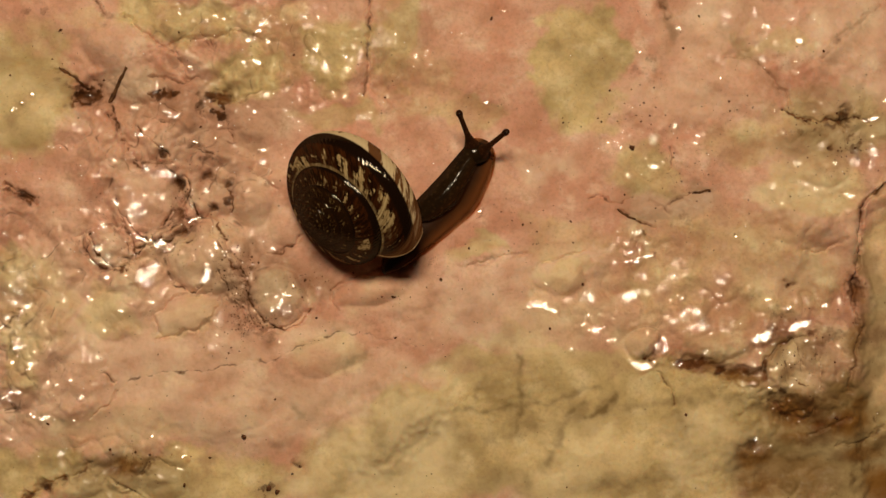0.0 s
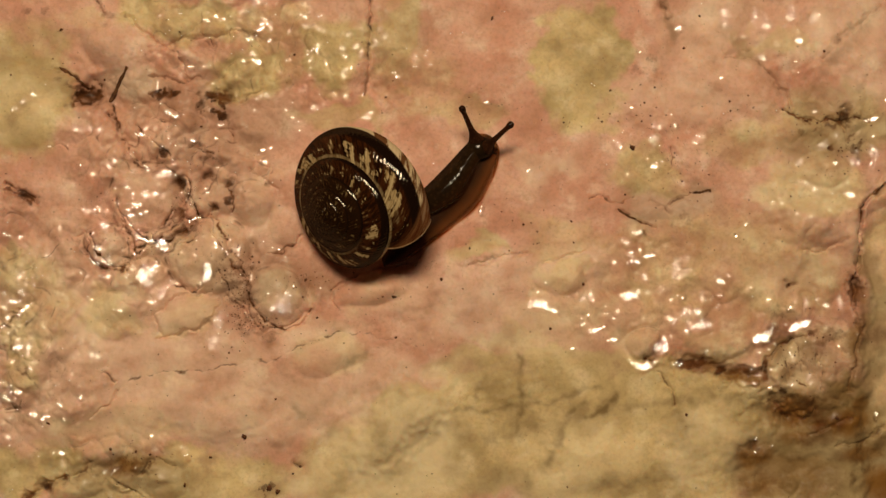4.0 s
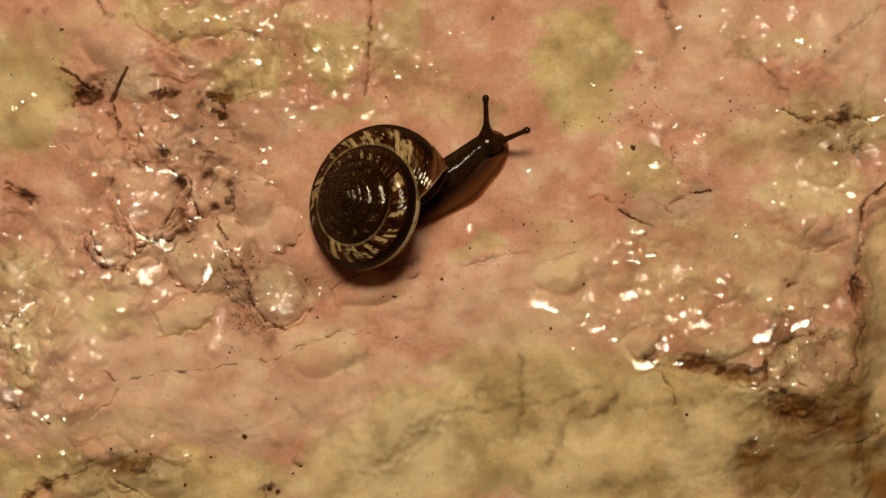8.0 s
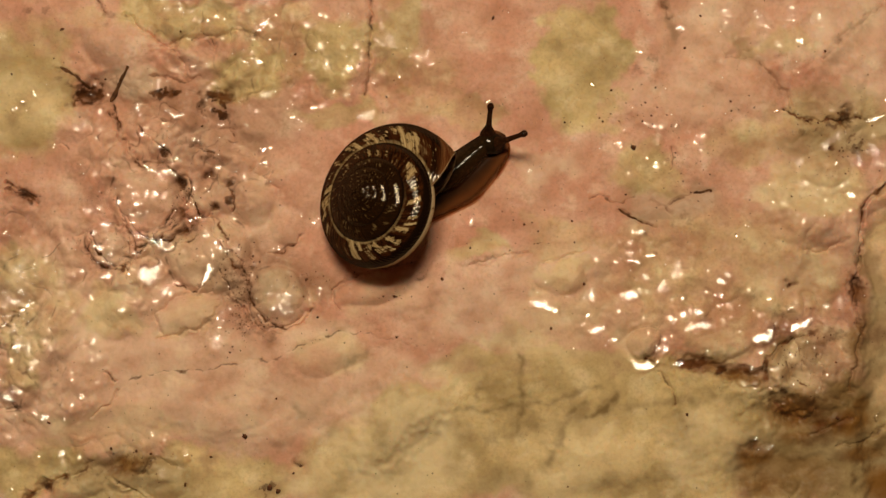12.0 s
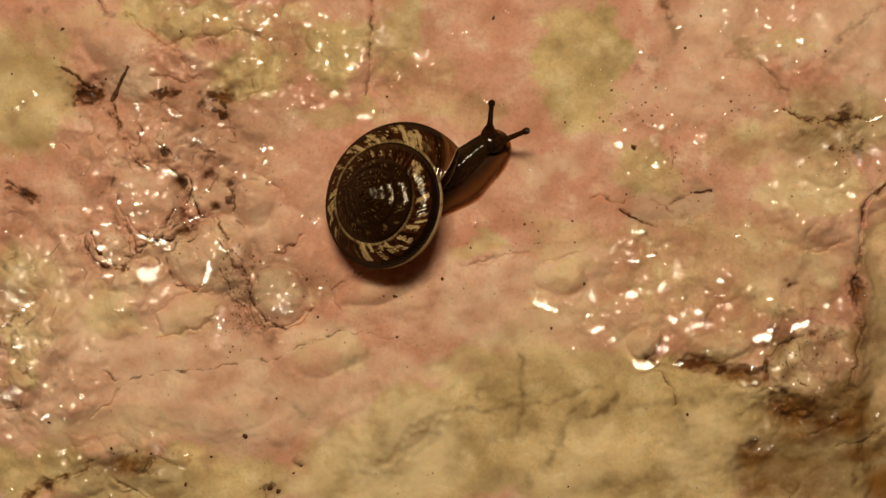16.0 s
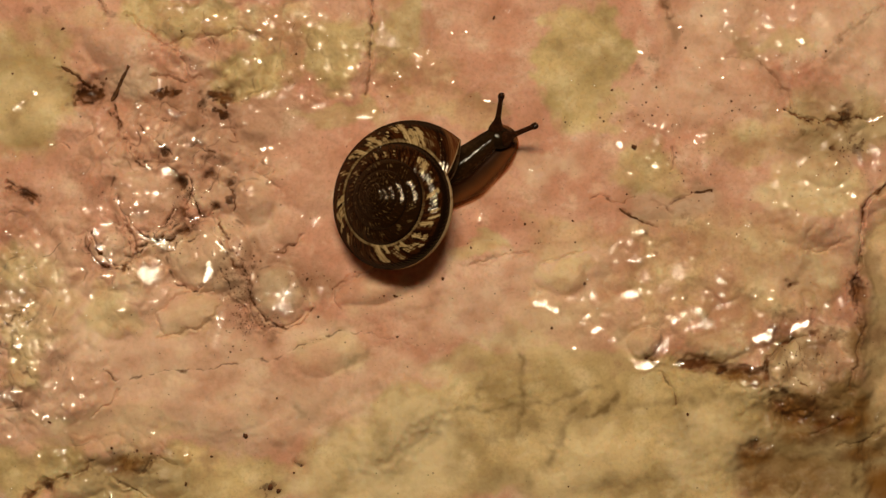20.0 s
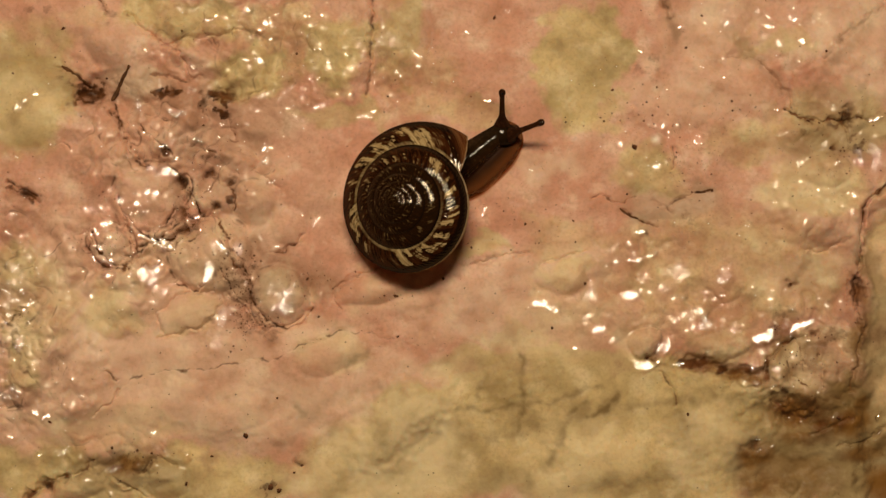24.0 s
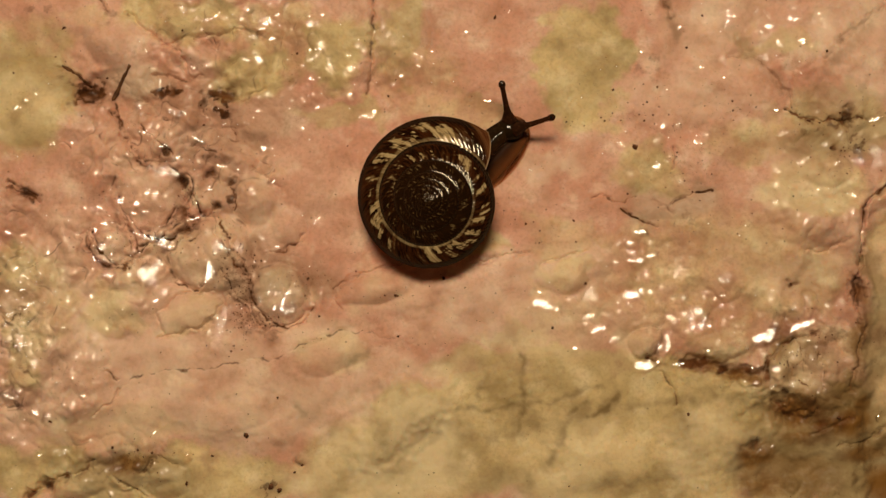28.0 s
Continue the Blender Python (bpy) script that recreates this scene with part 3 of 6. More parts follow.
tint("rough", 0.6, -11.04, 19.86, 8, 5)
tint("rough", 0.4, 20.76, -3.54, 8, 6)
tint("rough", 0.5, 29.16, -7.14, 10, 6)
tint("rough", 0.7, 38.16, -11.94, 7, 8)
tint("rough", 0.45, 38.76, -21.54, 9, 6)
tint("rough", 0.3, 23.96, 9.66, 7, 5)
tint("rough", 0.8, -17.64, -5.34, 4, 4)
tint("rough", 0.85, -24.7, -0.8, 4.6, 4.2)
tint("rough", 0.42, 40.76, 7.46, 7, 9)
tint("rough", 0.34, 35.76, 21.86, 8, 5)
tint("rough", 0.7, -35.04, -23.34, 8, 3)
tint("smooth", 1.0, 3.96, -20.04, 24, 6.6, 12)
tint("smooth", 0.9, 23.76, -20.94, 10, 5.6)
tint("smooth", 0.7, 41.0, -22.6, 8, 3.8)
tint("smooth", 0.6, -35.04, 22.86, 5, 4)
tint("smooth", 0.6, 14.16, 20.46, 8, 7)
tint("smooth", 0.5, -18.24, -14.94, 14, 4)

# ---- swells and hollows ----
rise(-43.44, -11.94, 8, 6, 0, 0.8)
rise(-35.04, 21.66, 6, 4, -20, 0.8)
rise(27.96, -8.94, 7, 3, 10, 0.7)
rise(36.96, -17.94, 4.5, 3, 0, -1.0)
rise(35.76, -23.34, 6, 3, 0, -0.7)
rise(-37.44, 16.56, 3, 2, 0, -0.8)
rise(-8.04, -19.74, 9, 5, 30, 0.6)
rise(39.36, 2.46, 5, 4, 0, 0.7)
rise(-3.84, -4.74, 10, 3, 8, 0.4)
rise(-29.04, 8.46, 9, 9, 0, -0.4)

rise(-3.84, -17.94, 7, 4, 35, 0.7)
rise(17.76, -23.34, 10, 3.4, 5, 0.5)
rise(6.96, -14.94, 6, 2, 5, 0.35)
rise(27.36, -21.54, 5, 4, 40, 0.6)
rise(-21.84, -17.94, 6, 3, 10, 0.4)
rise(-29.04, -16.74, 6, 2.6, 15, 0.4)
rise(30.36, 17.46, 6, 5, -30, 0.5)
rise(42.36, 19.26, 4, 4, 0, 0.4)
rise(4.56, 19.86, 6, 5, 0, 0.4)
rise(15.36, 19.86, 5, 6, 0, -0.3)

# ---- cracks: width, depth, stain ----
crack(0.35, 0.3, 0.6, -37.14, 26.46, -35.94, 24.9)
crack(0.38, 0.5, 0.55, -33.96, 24.78, -32.34, 23.16, -30.24, 21.9, -28.44, 20.76, -27.48, 19.26, -27.24, 17.64)
crack(0.26, 0.4, 0.6, -31.32, 18.54, -29.64, 18.18, -27.84, 17.58, -25.92, 18.06)
crack(0.34, 0.35, 0.4, -29.94, 21.36, -27.24, 22.14, -24.24, 22.56, -21.84, 23.1, -19.92, 22.5)
crack(0.35, 0.5, 0.85, -40.8, 19.14, -39.24, 18.3, -38.04, 17.1)
crack(0.42, 0.6, 0.7, -35.34, 14.46, -34.74, 12.96, -34.14, 11.7, -33.54, 10.26, -32.64, 8.76, -31.2, 8.46)
crack(0.34, 0.6, 0.8, -34.74, 5.34, -34.14, 3.36, -33.36, 1.26, -32.64, 0.18, -30.54, 0.6)
crack(0.3, 0.6, 0.75, -32.64, 0.18, -33.24, -1.74, -34.44, -2.58, -36.24, -2.1, -37.74, -1.14, -38.16, 0.06)
crack(0.32, 0.6, 0.75, -30.54, 0.6, -29.04, 1.86, -27.54, 3.36, -27.24, 5.46, -27.96, 6.96)
crack(0.28, 0.5, 0.8, -27.54, 3.36, -25.62, 3, -24.48, 4.14)
crack(0.45, 0.6, 0.9, -46.32, 6.18, -44.94, 5.76, -43.32, 4.68)
crack(0.24, 0.4, 0.85, -18.84, -0.6, -17.04, -0.36, -15.84, 0.48, -15.18, 1.38)
crack(0.24, 0.4, 0.7, -20.76, -6.24, -20.04, -7.86, -18.54, -8.7, -16.44, -8.04, -15, -6.9)
crack(0.26, 0.3, 0.55, -11.64, -4.14, -11.94, -5.64, -11.22, -6.66)
crack(0.3, 0.3, 0.35, -11.64, -4.14, -9.54, -2.88, -6.24, -1.98, -2.64, -1.26)
crack(0.4, 0.4, 0.5, -23.04, -5.04, -21.36, -6.42, -20.52, -7.74)
crack(0.22, 0.3, 0.7, -35.94, -13.14, -34.68, -13.98)
crack(0.24, 0.035, 0.66, -34.74, -14.94, -32.34, -13.62, -29.64, -13.14, -25.44, -12.84, -20.64, -12, -17.04, -11.64, -15.24, -10.38, -13.44, -9.54, -11.04, -8.94)
crack(0.22, 0.03, 0.5, -11.04, -8.94, -8.04, -9.24, -5.52, -9.54, -2.64, -10.5)
crack(0.26, 0.3, 0.4, -34.74, -14.94, -35.34, -16.44, -37.44, -18.06)
crack(0.9, 0.9, 0.95, -44.34, -26.7, -42.84, -25.62, -40.56, -24.66)
crack(0.45, 0.5, 0.7, -39.54, -24.3, -37.32, -22.74)
crack(0.4, 0.4, 0.5, -35.64, -24.54, -33.24, -25.86, -32.04, -26.7)
vein(0.6, 0.22, -17.64, -21.24, -14.64, -18.66, -12.84, -16.5, -8.64, -15.18, -4.74, -13.14)
vein(0.4, 0.4, -10.44, -12.9, -8.52, -11.1)
vein(0.5, 0.3, 33.36, -13.86, 27.96, -15.18, 23.76, -16.26, 17.76, -17.1, 12.96, -18.18, 8.16, -19.02, 3.36, -20.22)
vein(0.45, 0.15, -13.44, -21.54, -11.04, -18.66, -8.04, -16.26, -3.84, -13.62, 0.36, -11.94)
crack(1.2, 0.5, 0.9, 33.4, -13.1, 35.2, -14.6, 36.8, -16.0)
crack(1.3, 0.8, 1.0, 25.4, -12.4, 27.66, -12.0, 29.76, -13.14, 31.56, -13.56, 33.48, -13.14)
crack(0.45, 0.7, 0.85, 33.48, -13.14, 33.96, -11.94, 35.16, -10.62, 36.96, -9.54, 39.66, -8.82)
crack(0.3, 0.3, 0.65, 22.86, -13.14, 24.06, -14.94, 24.72, -16.74)
crack(0.45, 0.9, 0.9, 46.56, 6.96, 45.36, 5.46, 44.16, 4.26, 44.34, 1.86, 44.16, -1.74, 43.86, -3.54)
crack(0.4, 0.5, 0.5, 43.86, -3.54, 43.68, -5.94, 44.46, -8.94, 43.68, -11.94, 42.96, -14.94)
crack(0.4, 0.3, 0.55, 23.04, 26.46, 23.88, 24.42)
crack(0.3, 0.25, 0.4, 30.06, 20.46, 32.76, 20.4, 33.96, 19.2, 35.16, 17.7, 36.66, 16.56, 36.96, 14.76)
crack(0.32, 0.4, 0.95, 36.06, 14.76, 38.16, 13.74, 39.96, 13.44, 42.36, 13.68, 45.06, 13.62)
crack(0.5, 0.25, 0.35, 46.32, 25.98, 43.56, 23.34, 41.76, 22.14, 40.26, 20.34)
crack(0.3, 0.3, 0.9, 42.3, 15.1, 42.36, 13.68, 42.6, 11.58)
crack(0.2, 0.3, 0.9, 18.48, 4.14, 19.86, 3.42, 21.36, 2.58, 22.68, 2.1)
crack(0.2, 0.2, 0.7, 15.24, 5.46, 16.56, 5.64)
crack(0.3, 0.3, 0.6, 23.76, 4.74, 25.68, 5.46, 27.72, 6.18)
crack(0.3, 0.2, 0.5, 21.96, 5.16, 24.06, 3.78)
crack(0.3, 0.2, 0.35, 10.26, -1.56, 12.96, -0.84, 15, -0.18)
crack(0.28, 0.2, 0.28, 2.76, -1.74, 5.76, -0.9, 9.06, -0.54)
crack(0.42, 0.5, 0.7, -8.04, 26.46, -7.68, 22.86, -8.04, 20.16, -8.4, 16.26)
crack(0.4, 0.4, 0.6, -47.04, -8.46, -44.52, -6.42)
crack(0.3, 0.3, 0.6, -47.04, -17.1, -45.12, -16.86)
crack(0.35, 0.3, 0.35, 38.16, -0.3, 40.56, -0.06, 42.6, 1.26)
crack(0.28, 0.3, 0.35, -30.24, -9.42, -26.34, -8.64, -24.36, -7.14, -23.52, -5.34)
crack(0.3, 0.3, 0.3, -30.24, -8.94, -30.84, -7.14, -28.44, -5.04, -24.84, -4.62)
crack(0.35, 0.4, 0.6, -15.84, -22.74, -15.24, -23.22)
crack(0.4, 0.3, 0.5, 41.76, -20.94, 44.76, -20.64, 46.92, -19.14)
crack(0.35, 0.4, 0.6, -32.04, -23.82, -30.84, -22.44, -28.44, -23.34)
crack(0.3, 0.3, 0.5, -23.64, 16.26, -21.54, 15.18, -20.64, 16.14, -19.44, 16.86)
crack(0.3, 0.3, 0.45, -20.64, 8.46, -18.84, 7.26, -17.64, 6.66)
vein(0.3, 0.6, 1.26, -16.86, 3.96, -17.34, 6.96, -16.62, 11.16, -16.62, 12.96, -15.84, 14.76, -14.94, 16.44, -14.64)
vein(0.32, 0.68, 8.16, -11.34, 8.28, -16.74, 7.8, -19.26)
vein(0.34, 0.7, 12.96, -17.64, 15.12, -16.44)
vein(0.36, 0.9, 15.36, -17.7, 17.28, -17.1, 18.24, -15.66)
vein(0.48, 0.6, 12.72, -19.14, 12.06, -20.94, 11.16, -22.86)
vein(0.64, 0.35, 11.16, -22.86, 9.06, -24.24, 8.46, -25.74)
vein(0.64, 0.45, 4.56, -20.34, 8.16, -19.44, 12.96, -18.42)
vein(0.56, 0.45, 18.96, -16.98, 23.76, -16.26, 30.96, -15.9)
vein(0.48, 0.35, -2.64, -21.54, -0.54, -19.44)
vein(0.4, 0.52, 3.36, -15.54, 4.44, -13.86)
vein(0.56, 0.45, 25.26, -17.64, 26.04, -20.94)
vein(0.48, 0.52, -15.84, -16.74, -14.94, -17.64)

crack(0.2, 0.4, 0.95, -24.48, 1.98, -23.76, 0.54, -22.32, -1.26, -20.88, -3.54)
crack(0.18, 0.3, 0.9, -23.94, -2.34, -22.92, -3.9, -21.24, -5.94)
crack(0.18, 0.3, 0.9, -29.04, -0.06, -27.24, 0.66, -26.22, 1.62)
crack(0.16, 0.3, 0.9, -29.76, 2.58, -28.92, 3.66, -28.32, 4.5)
crack(0.18, 0.3, 0.85, -26.64, 10.74, -25.44, 10.38, -24.24, 10.02)
crack(0.2, 0.4, 0.9, -35.28, 15.3, -35.04, 14.46, -34.8, 13.14)
crack(0.16, 0.3, 0.85, -23.16, 13.56, -22.8, 12.18, -22.32, 11.34)
crack(0.16, 0.3, 0.85, -27.24, 5.46, -26.34, 4.38, -25.92, 3.42)
crack(0.2, 0.3, 0.9, -38.16, 0.06, -37.44, 0.66, -38.04, 1.56, -39.24, 1.26)
crack(0.16, 0.2, 0.8, -31.74, 14.16, -30.54, 13.74, -29.52, 13.38)
crack(0.18, 0.3, 0.85, -30.36, 1.74, -31.32, 0.54, -32.4, -0.66)
crack(0.16, 0.2, 0.8, -39.84, 10.38, -41.04, 10.98, -41.52, 10.74)
crack(0.18, 0.3, 0.8, -18.84, 7.26, -18.24, 8.46, -20.04, 9.18)
crack(0.2, 0.3, 0.9, -33.54, -1.74, -33.12, -0.84, -32.52, -0.42)
crack(0.14, 0.2, 0.8, -25.44, 22.86, -24.72, 21.96, -24.24, 21.06)
crack(0.16, 0.2, 0.7, 16.56, 5.46, 18.36, 4.98, 20.16, 5.34)
crack(0.16, 0.2, 0.7, 36.96, -9.54, 37.68, -11.04, 38.16, -12.54)
crack(0.18, 0.3, 0.8, 36.06, -11.94, 36.96, -13.62, 38.46, -14.34)
crack(0.18, 0.3, 0.75, 39.36, -10.74, 40.26, -12.54, 39.96, -14.94)
crack(0.16, 0.2, 0.6, 23.76, 8.46, 24.36, 9.66, 24, 10.56)

crack(0.34, 0.6, 1.0, -35.72, 14.40, -34.49, 13.18, -33.88, 11.34, -32.66, 9.50)
crack(0.24, 0.6, 1.0, -34.49, 4.30, -33.27, 2.47, -32.05, 1.24, -29.29, 0.63)
crack(0.26, 0.6, 1.0, -29.29, 0.63, -26.84, 1.85, -25.93, 3.69, -26.84, 5.53)
crack(0.2, 0.5, 0.95, -27.15, 7.67, -26.84, 6.14, -27.76, 4.30)
crack(0.2, 0.5, 1.0, -37.37, 1.43, -36.51, -0.78, -35.11, -2.00, -33.45, -2.25)
crack(0.24, 0.4, 1.0, -23.48, 1.43, -21.83, -0.78, -20.85, -3.35, -20.36, -5.80)
crack(0.26, 0.5, 1.0, -20.36, -5.80, -19.19, -7.63, -17.05, -8.55, -15.22, -8.00, -14.11, -6.53)
crack(0.2, 0.4, 0.95, -25.93, 3.69, -23.91, 2.77, -23.29, 1.43)
crack(0.18, 0.4, 0.9, -28.68, -3.96, -26.84, -4.69, -25.50, -3.65)
crack(0.2, 0.4, 0.95, -22.87, 6.57, -21.95, 5.22, -22.56, 3.69)
crack(0.18, 0.4, 0.9, -32.35, 12.87, -31.01, 11.34, -29.60, 10.73, -28.68, 9.20)
crack(0.3, 0.5, 1.0, -46.43, 6.93, -44.90, 6.14, -43.49, 5.34)

crack(0.7, 0.4, 1.0, 27.0, -11.9, 29.0, -12.5, 30.8, -13.3, 32.4, -13.5, 34.0, -13.0, 34.3, -11.8)
crack(0.6, 0.3, 0.75, 35.0, -16.4, 36.4, -17.6, 38.4, -18.0, 39.6, -17.0)
crack(0.5, 0.2, 0.7, 38.8, -19.8, 41.0, -18.8, 43.4, -18.0)
vein(0.5, 0.5, 23.3, 26.6, 23.8, 24.2, 24.6, 22.6)
vein(0.6, 0.4, 29.6, 23.2, 32.6, 20.6, 35.4, 17.6, 37.4, 15.4)
vein(0.7, 0.35, 46.4, 25.6, 43.4, 22.6, 40.6, 19.2, 38.8, 16.4)
vein(0.5, 0.45, 44.6, 18.0, 43.0, 15.4, 40.2, 14.4)

# ---- pits ----
pit(-27.96, 6.96, 0.6, 0.8, 0, 0.8, 0.95)
pit(-25.08, 7.8, 0.6, 0.5, 0, 0.7, 0.95)
pit(-24.36, 4.2, 0.4, 0.4, 0, 0.6, 0.9)
pit(-27.96, 3.66, 0.5, 0.5, 0, 0.6, 0.9)
pit(-29.76, 10.14, 0.5, 0.5, 0, 0.5, 0.85)
pit(-22.56, 6.96, 0.6, 0.6, 0, 0.7, 0.9)
pit(-27.84, 1.56, 0.6, 0.4, 30, 0.5, 0.8)
pit(43.7, -4.3, 0.9, 1.5, 0, 0.9, 0.85)
pit(37.26, -17.9, 1.5, 0.9, 0, 0.8, 0.55)
pit(42.48, 14.16, 0.7, 1.0, 0, 0.5, 0.95)
pit(-37.74, 16.14, 1.2, 0.9, 0, 0.9, 0.9)
pit(-23.64, 16.14, 1.0, 0.8, 0, 0.8, 0.95)
pit(-29.34, 16.26, 0.9, 0.5, 0, 0.6, 0.9)
pit(32.88, -20.94, 0.9, 0.9, 0, 0.6, 0.8)
pit(41.16, 10.74, 0.5, 0.4, 0, 0.3, 0.8)
pit(36.66, -3.72, 0.6, 0.4, 20, 0.3, 0.8)
pit(21.66, -11.7, 0.8, 0.4, 0, 0.3, 0.8)
pit(-29.94, 9.06, 0.5, 0.3, 0, 0.3, 0.6)


# ---- knobs ----
knob(-31.56, 5.34, 4.0, 3.5, 20, 1.05, 0.8)
knob(-35.88, 0.18, 2.4, 2.4, 0, 0.8, 0.5)
knob(-17.64, -5.34, 3.1, 3.2, 20, 0.7, 0.55)
knob(-24.72, -0.84, 4.4, 3.9, 0, 0.8, 0.5)
knob(-45.24, -4.74, 2.4, 3.4, 0, 0.7, 0.6)
knob(21.06, -10.02, 2.0, 1.6, 0, 0.7, 0.5)
knob(-29.94, -24.74, 2.6, 2.2, 0, 0.55, 0.8)
knob(-35.34, -7.14, 3.4, 2.5, 0, 0.5, 0.8)
knob(-11.64, -11.22, 4.6, 1.9, 17, 0.4, 0.9)
knob(-7.44, -4.5, 4.6, 1.5, 12, 0.4, 0.55)
knob(-11.04, 20.7, 3.8, 3.9, 0, 0.5, 0.15)
knob(-16.74, 2.34, 2.0, 2.0, 0, 0.4, 0.15)
knob(-23.94, 10.74, 2.0, 2.0, 0, 0.5, 0.1)
knob(3.66, -0.54, 3.0, 1.1, 5, 0.3, 0.6)
knob(12.48, -2.94, 3.0, 1.8, 0, 0.4, 0.55)
knob(39.36, 2.76, 3.4, 2.6, 0, 0.5, 0.4)
knob(23.16, 4.14, 3.0, 1.1, 5, 0.15, 0.4)
knob(-34.74, 21.66, 4.2, 2.8, -15, 0.5, 0.0)
knob(36.66, 21.36, 3.2, 2.4, 0, 0.4, 0.5)
knob(33.06, 16.26, 3.0, 2.4, -40, 0.3, 0.1)
knob(-43.44, -11.94, 2.6, 2.6, 0, 0.4, 0.4)
knob(-37.74, 23.16, 5.4, 3.4, -20, 0.5, 0.05)
knob(-44.34, 15.36, 3.8, 4.6, 0, 0.5, 0.85)
knob(-26.34, 19.86, 3.2, 1.8, -20, 0.5, 0.1)
knob(-4.44, 22.26, 2.8, 4.6, 0, 0.4, 0.15)
knob(-33.24, 9.66, 2.0, 1.6, 0, 0.5, 0.1)
knob(-20.64, 12.06, 2.6, 2.0, 10, 0.5, 0.0)
knob(-21.84, 9.36, 1.8, 1.6, 0, 0.5, 0.1)
knob(-29.04, 1.56, 2.2, 1.1, 35, 0.5, 0.3)
knob(-39.84, 1.86, 3.6, 2.6, 0, 0.35, 0.0)
knob(-41.64, -8.94, 3.0, 3.4, 0, 0.35, 0.3)
knob(-45.24, -14.94, 2.2, 2.2, 0, 0.5, 0.4)
knob(-5.04, -18.24, 7.0, 3.2, 30, 0.25, 0.9)
knob(-21.84, -17.64, 4.0, 1.8, 15, 0.25, 0.5)
knob(-33.84, -24.54, 2.0, 1.4, 20, 0.5, 0.7)
knob(-35.94, -21.54, 2.4, 1.4, 25, 0.5, 0.6)
knob(42.96, 1.26, 1.8, 3.0, 0, 0.4, 0.3)
knob(40.56, 8.46, 2.6, 1.8, 0, 0.5, 0.5)
knob(-27.24, -7.14, 3.7, 2.0, 20, 0.45, 0.25)
knob(-20.28, 4.74, 2.2, 2.4, 0, 0.6, 0.5)
knob(-26.04, 5.34, 1.6, 1.6, 0, 0.6, 0.4)
knob(-21.24, 19.86, 3.2, 2.8, 10, 0.6, 0.15)
knob(-27.96, 23.82, 5.0, 2.2, -8, 0.6, 0.15)
knob(-29.76, 11.46, 2.4, 2.1, 0, 0.6, 0.2)
knob(-32.34, 13.14, 1.8, 2.2, 20, 0.6, 0.15)
knob(29.28, -10.26, 3.6, 1.6, 10, 0.6, 0.45)
knob(-39.24, -25.5, 3.4, 1.4, 8, 0.6, 0.8)
knob(-32.64, -0.3, 1.5, 1.0, 10, 0.6, 0.4)
knob(-26.64, 12.66, 2.6, 1.8, -20, 0.6, 0.05)


# ---- the rock ----
def graded(half, step, out):
    """Even steps across the middle, then ever longer ones to the far edge."""
    mid = list(np.arange(-half, half + step / 2, step))
    tail, s = [mid[-1]], step
    while tail[-1] < out:
        s *= 1.2
        tail.append(tail[-1] + s)
    return np.array([-v for v in tail[:0:-1]] + mid + tail[1:])


def build_rock():
    xs, ys = graded(50, 0.086, 6000), graded(29.5, 0.086, 6000)
    x, y = np.meshgrid(xs, ys)
    x, y = x.ravel(), y.ravel()
    z, f, wet = survey(x, y)
    w, h = len(xs), len(ys)
    i = (np.arange(h - 1)[:, None] * w + np.arange(w - 1)[None]).ravel()
    faces = np.stack([i, i + 1, i + w + 1, i + w], 1)
    ob = new("ground", mineral_mesh("rock", x, y, z, f, wet, faces))
    return tagged(ob, "wet pink and olive rock with dark dirty cracks", "rock", kind="structure")


rock = build_rock()


# ---- water added on the stone to carry its glints ----
def bead(x, y, length, width, turn, curl=0.0):
    """A low skin of water, added where the wet rock glints and tilted to mirror the lamp."""
    large = min(1.0, length / 1.1)    # the smaller the bead, the thinner
    length, width, curl = (0.82 + 0.18 * large) * length, (0.6 + 0.3 * large) * width, 1.2 * curl
    turn = radians(turn)
    c, s = math.cos(turn), math.sin(turn)
    # slope at which the surface mirrors the lamp straight up
    gx, gy = -0.023 - 0.0045 * x, 0.190 - 0.0045 * y
    gu, gv = gx * c + gy * s, gy * c - gx * s
    around, rings = 28, 9
    ru, rv = max(length, 0.25) * 16, max(width, 0.2) * 16
    verts = []
    for i in range(rings + 1):
        q = i / (rings - 1)
        for k in range(around):
            a = 2 * math.pi * k / around
            w = 1 + 0.7 * noise.noise((x + math.cos(a), y + math.sin(a), 0.3)) + 0.7 * noise.noise((x + 2.3 * math.cos(a), 2.3 * math.sin(a), y))
            u, v = 0.85 * q * w * length * math.cos(a), 0.85 * q * w * width * math.sin(a)
            v += curl * (u * u / length - 0.3 * length)
            h = -gu * u - gv * v - u * u / (2 * ru) - v * v / (2 * rv)
            h += 0.035 * min(length, width) * noise.noise((x + u * 4, y + v * 4, 4))
            if i == rings:
                h -= 0.5
            verts.append((u * c - v * s, u * s + v * c, h))
    faces = [tuple(range(around))]
    for i in range(rings):
        for k in range(around):
            a, b = i * around + k, i * around + (k + 1) % around
            faces.append((a, a + around, b + around, b))
    faces = faces[1:]
    ring = np.linspace(0, 2 * np.pi, 9)[:-1]
    ex, ey = 0.5 * np.cos(ring), 0.5 * np.sin(ring)
    z = survey(np.append(x + ex * length * c - ey * width * s, x), np.append(y + ex * length * s + ey * width * c, y))[0]
    ob = new("glint_bead", mesh_of("glint_bead", verts, faces, WATER))
    ob.location = (x * MM, y * MM, (float(z.max()) + 0.10) * MM)
    tagged(ob, "clear bead of water tilted to make a glint on wet rock", "water bead", group="water beads on the rock")


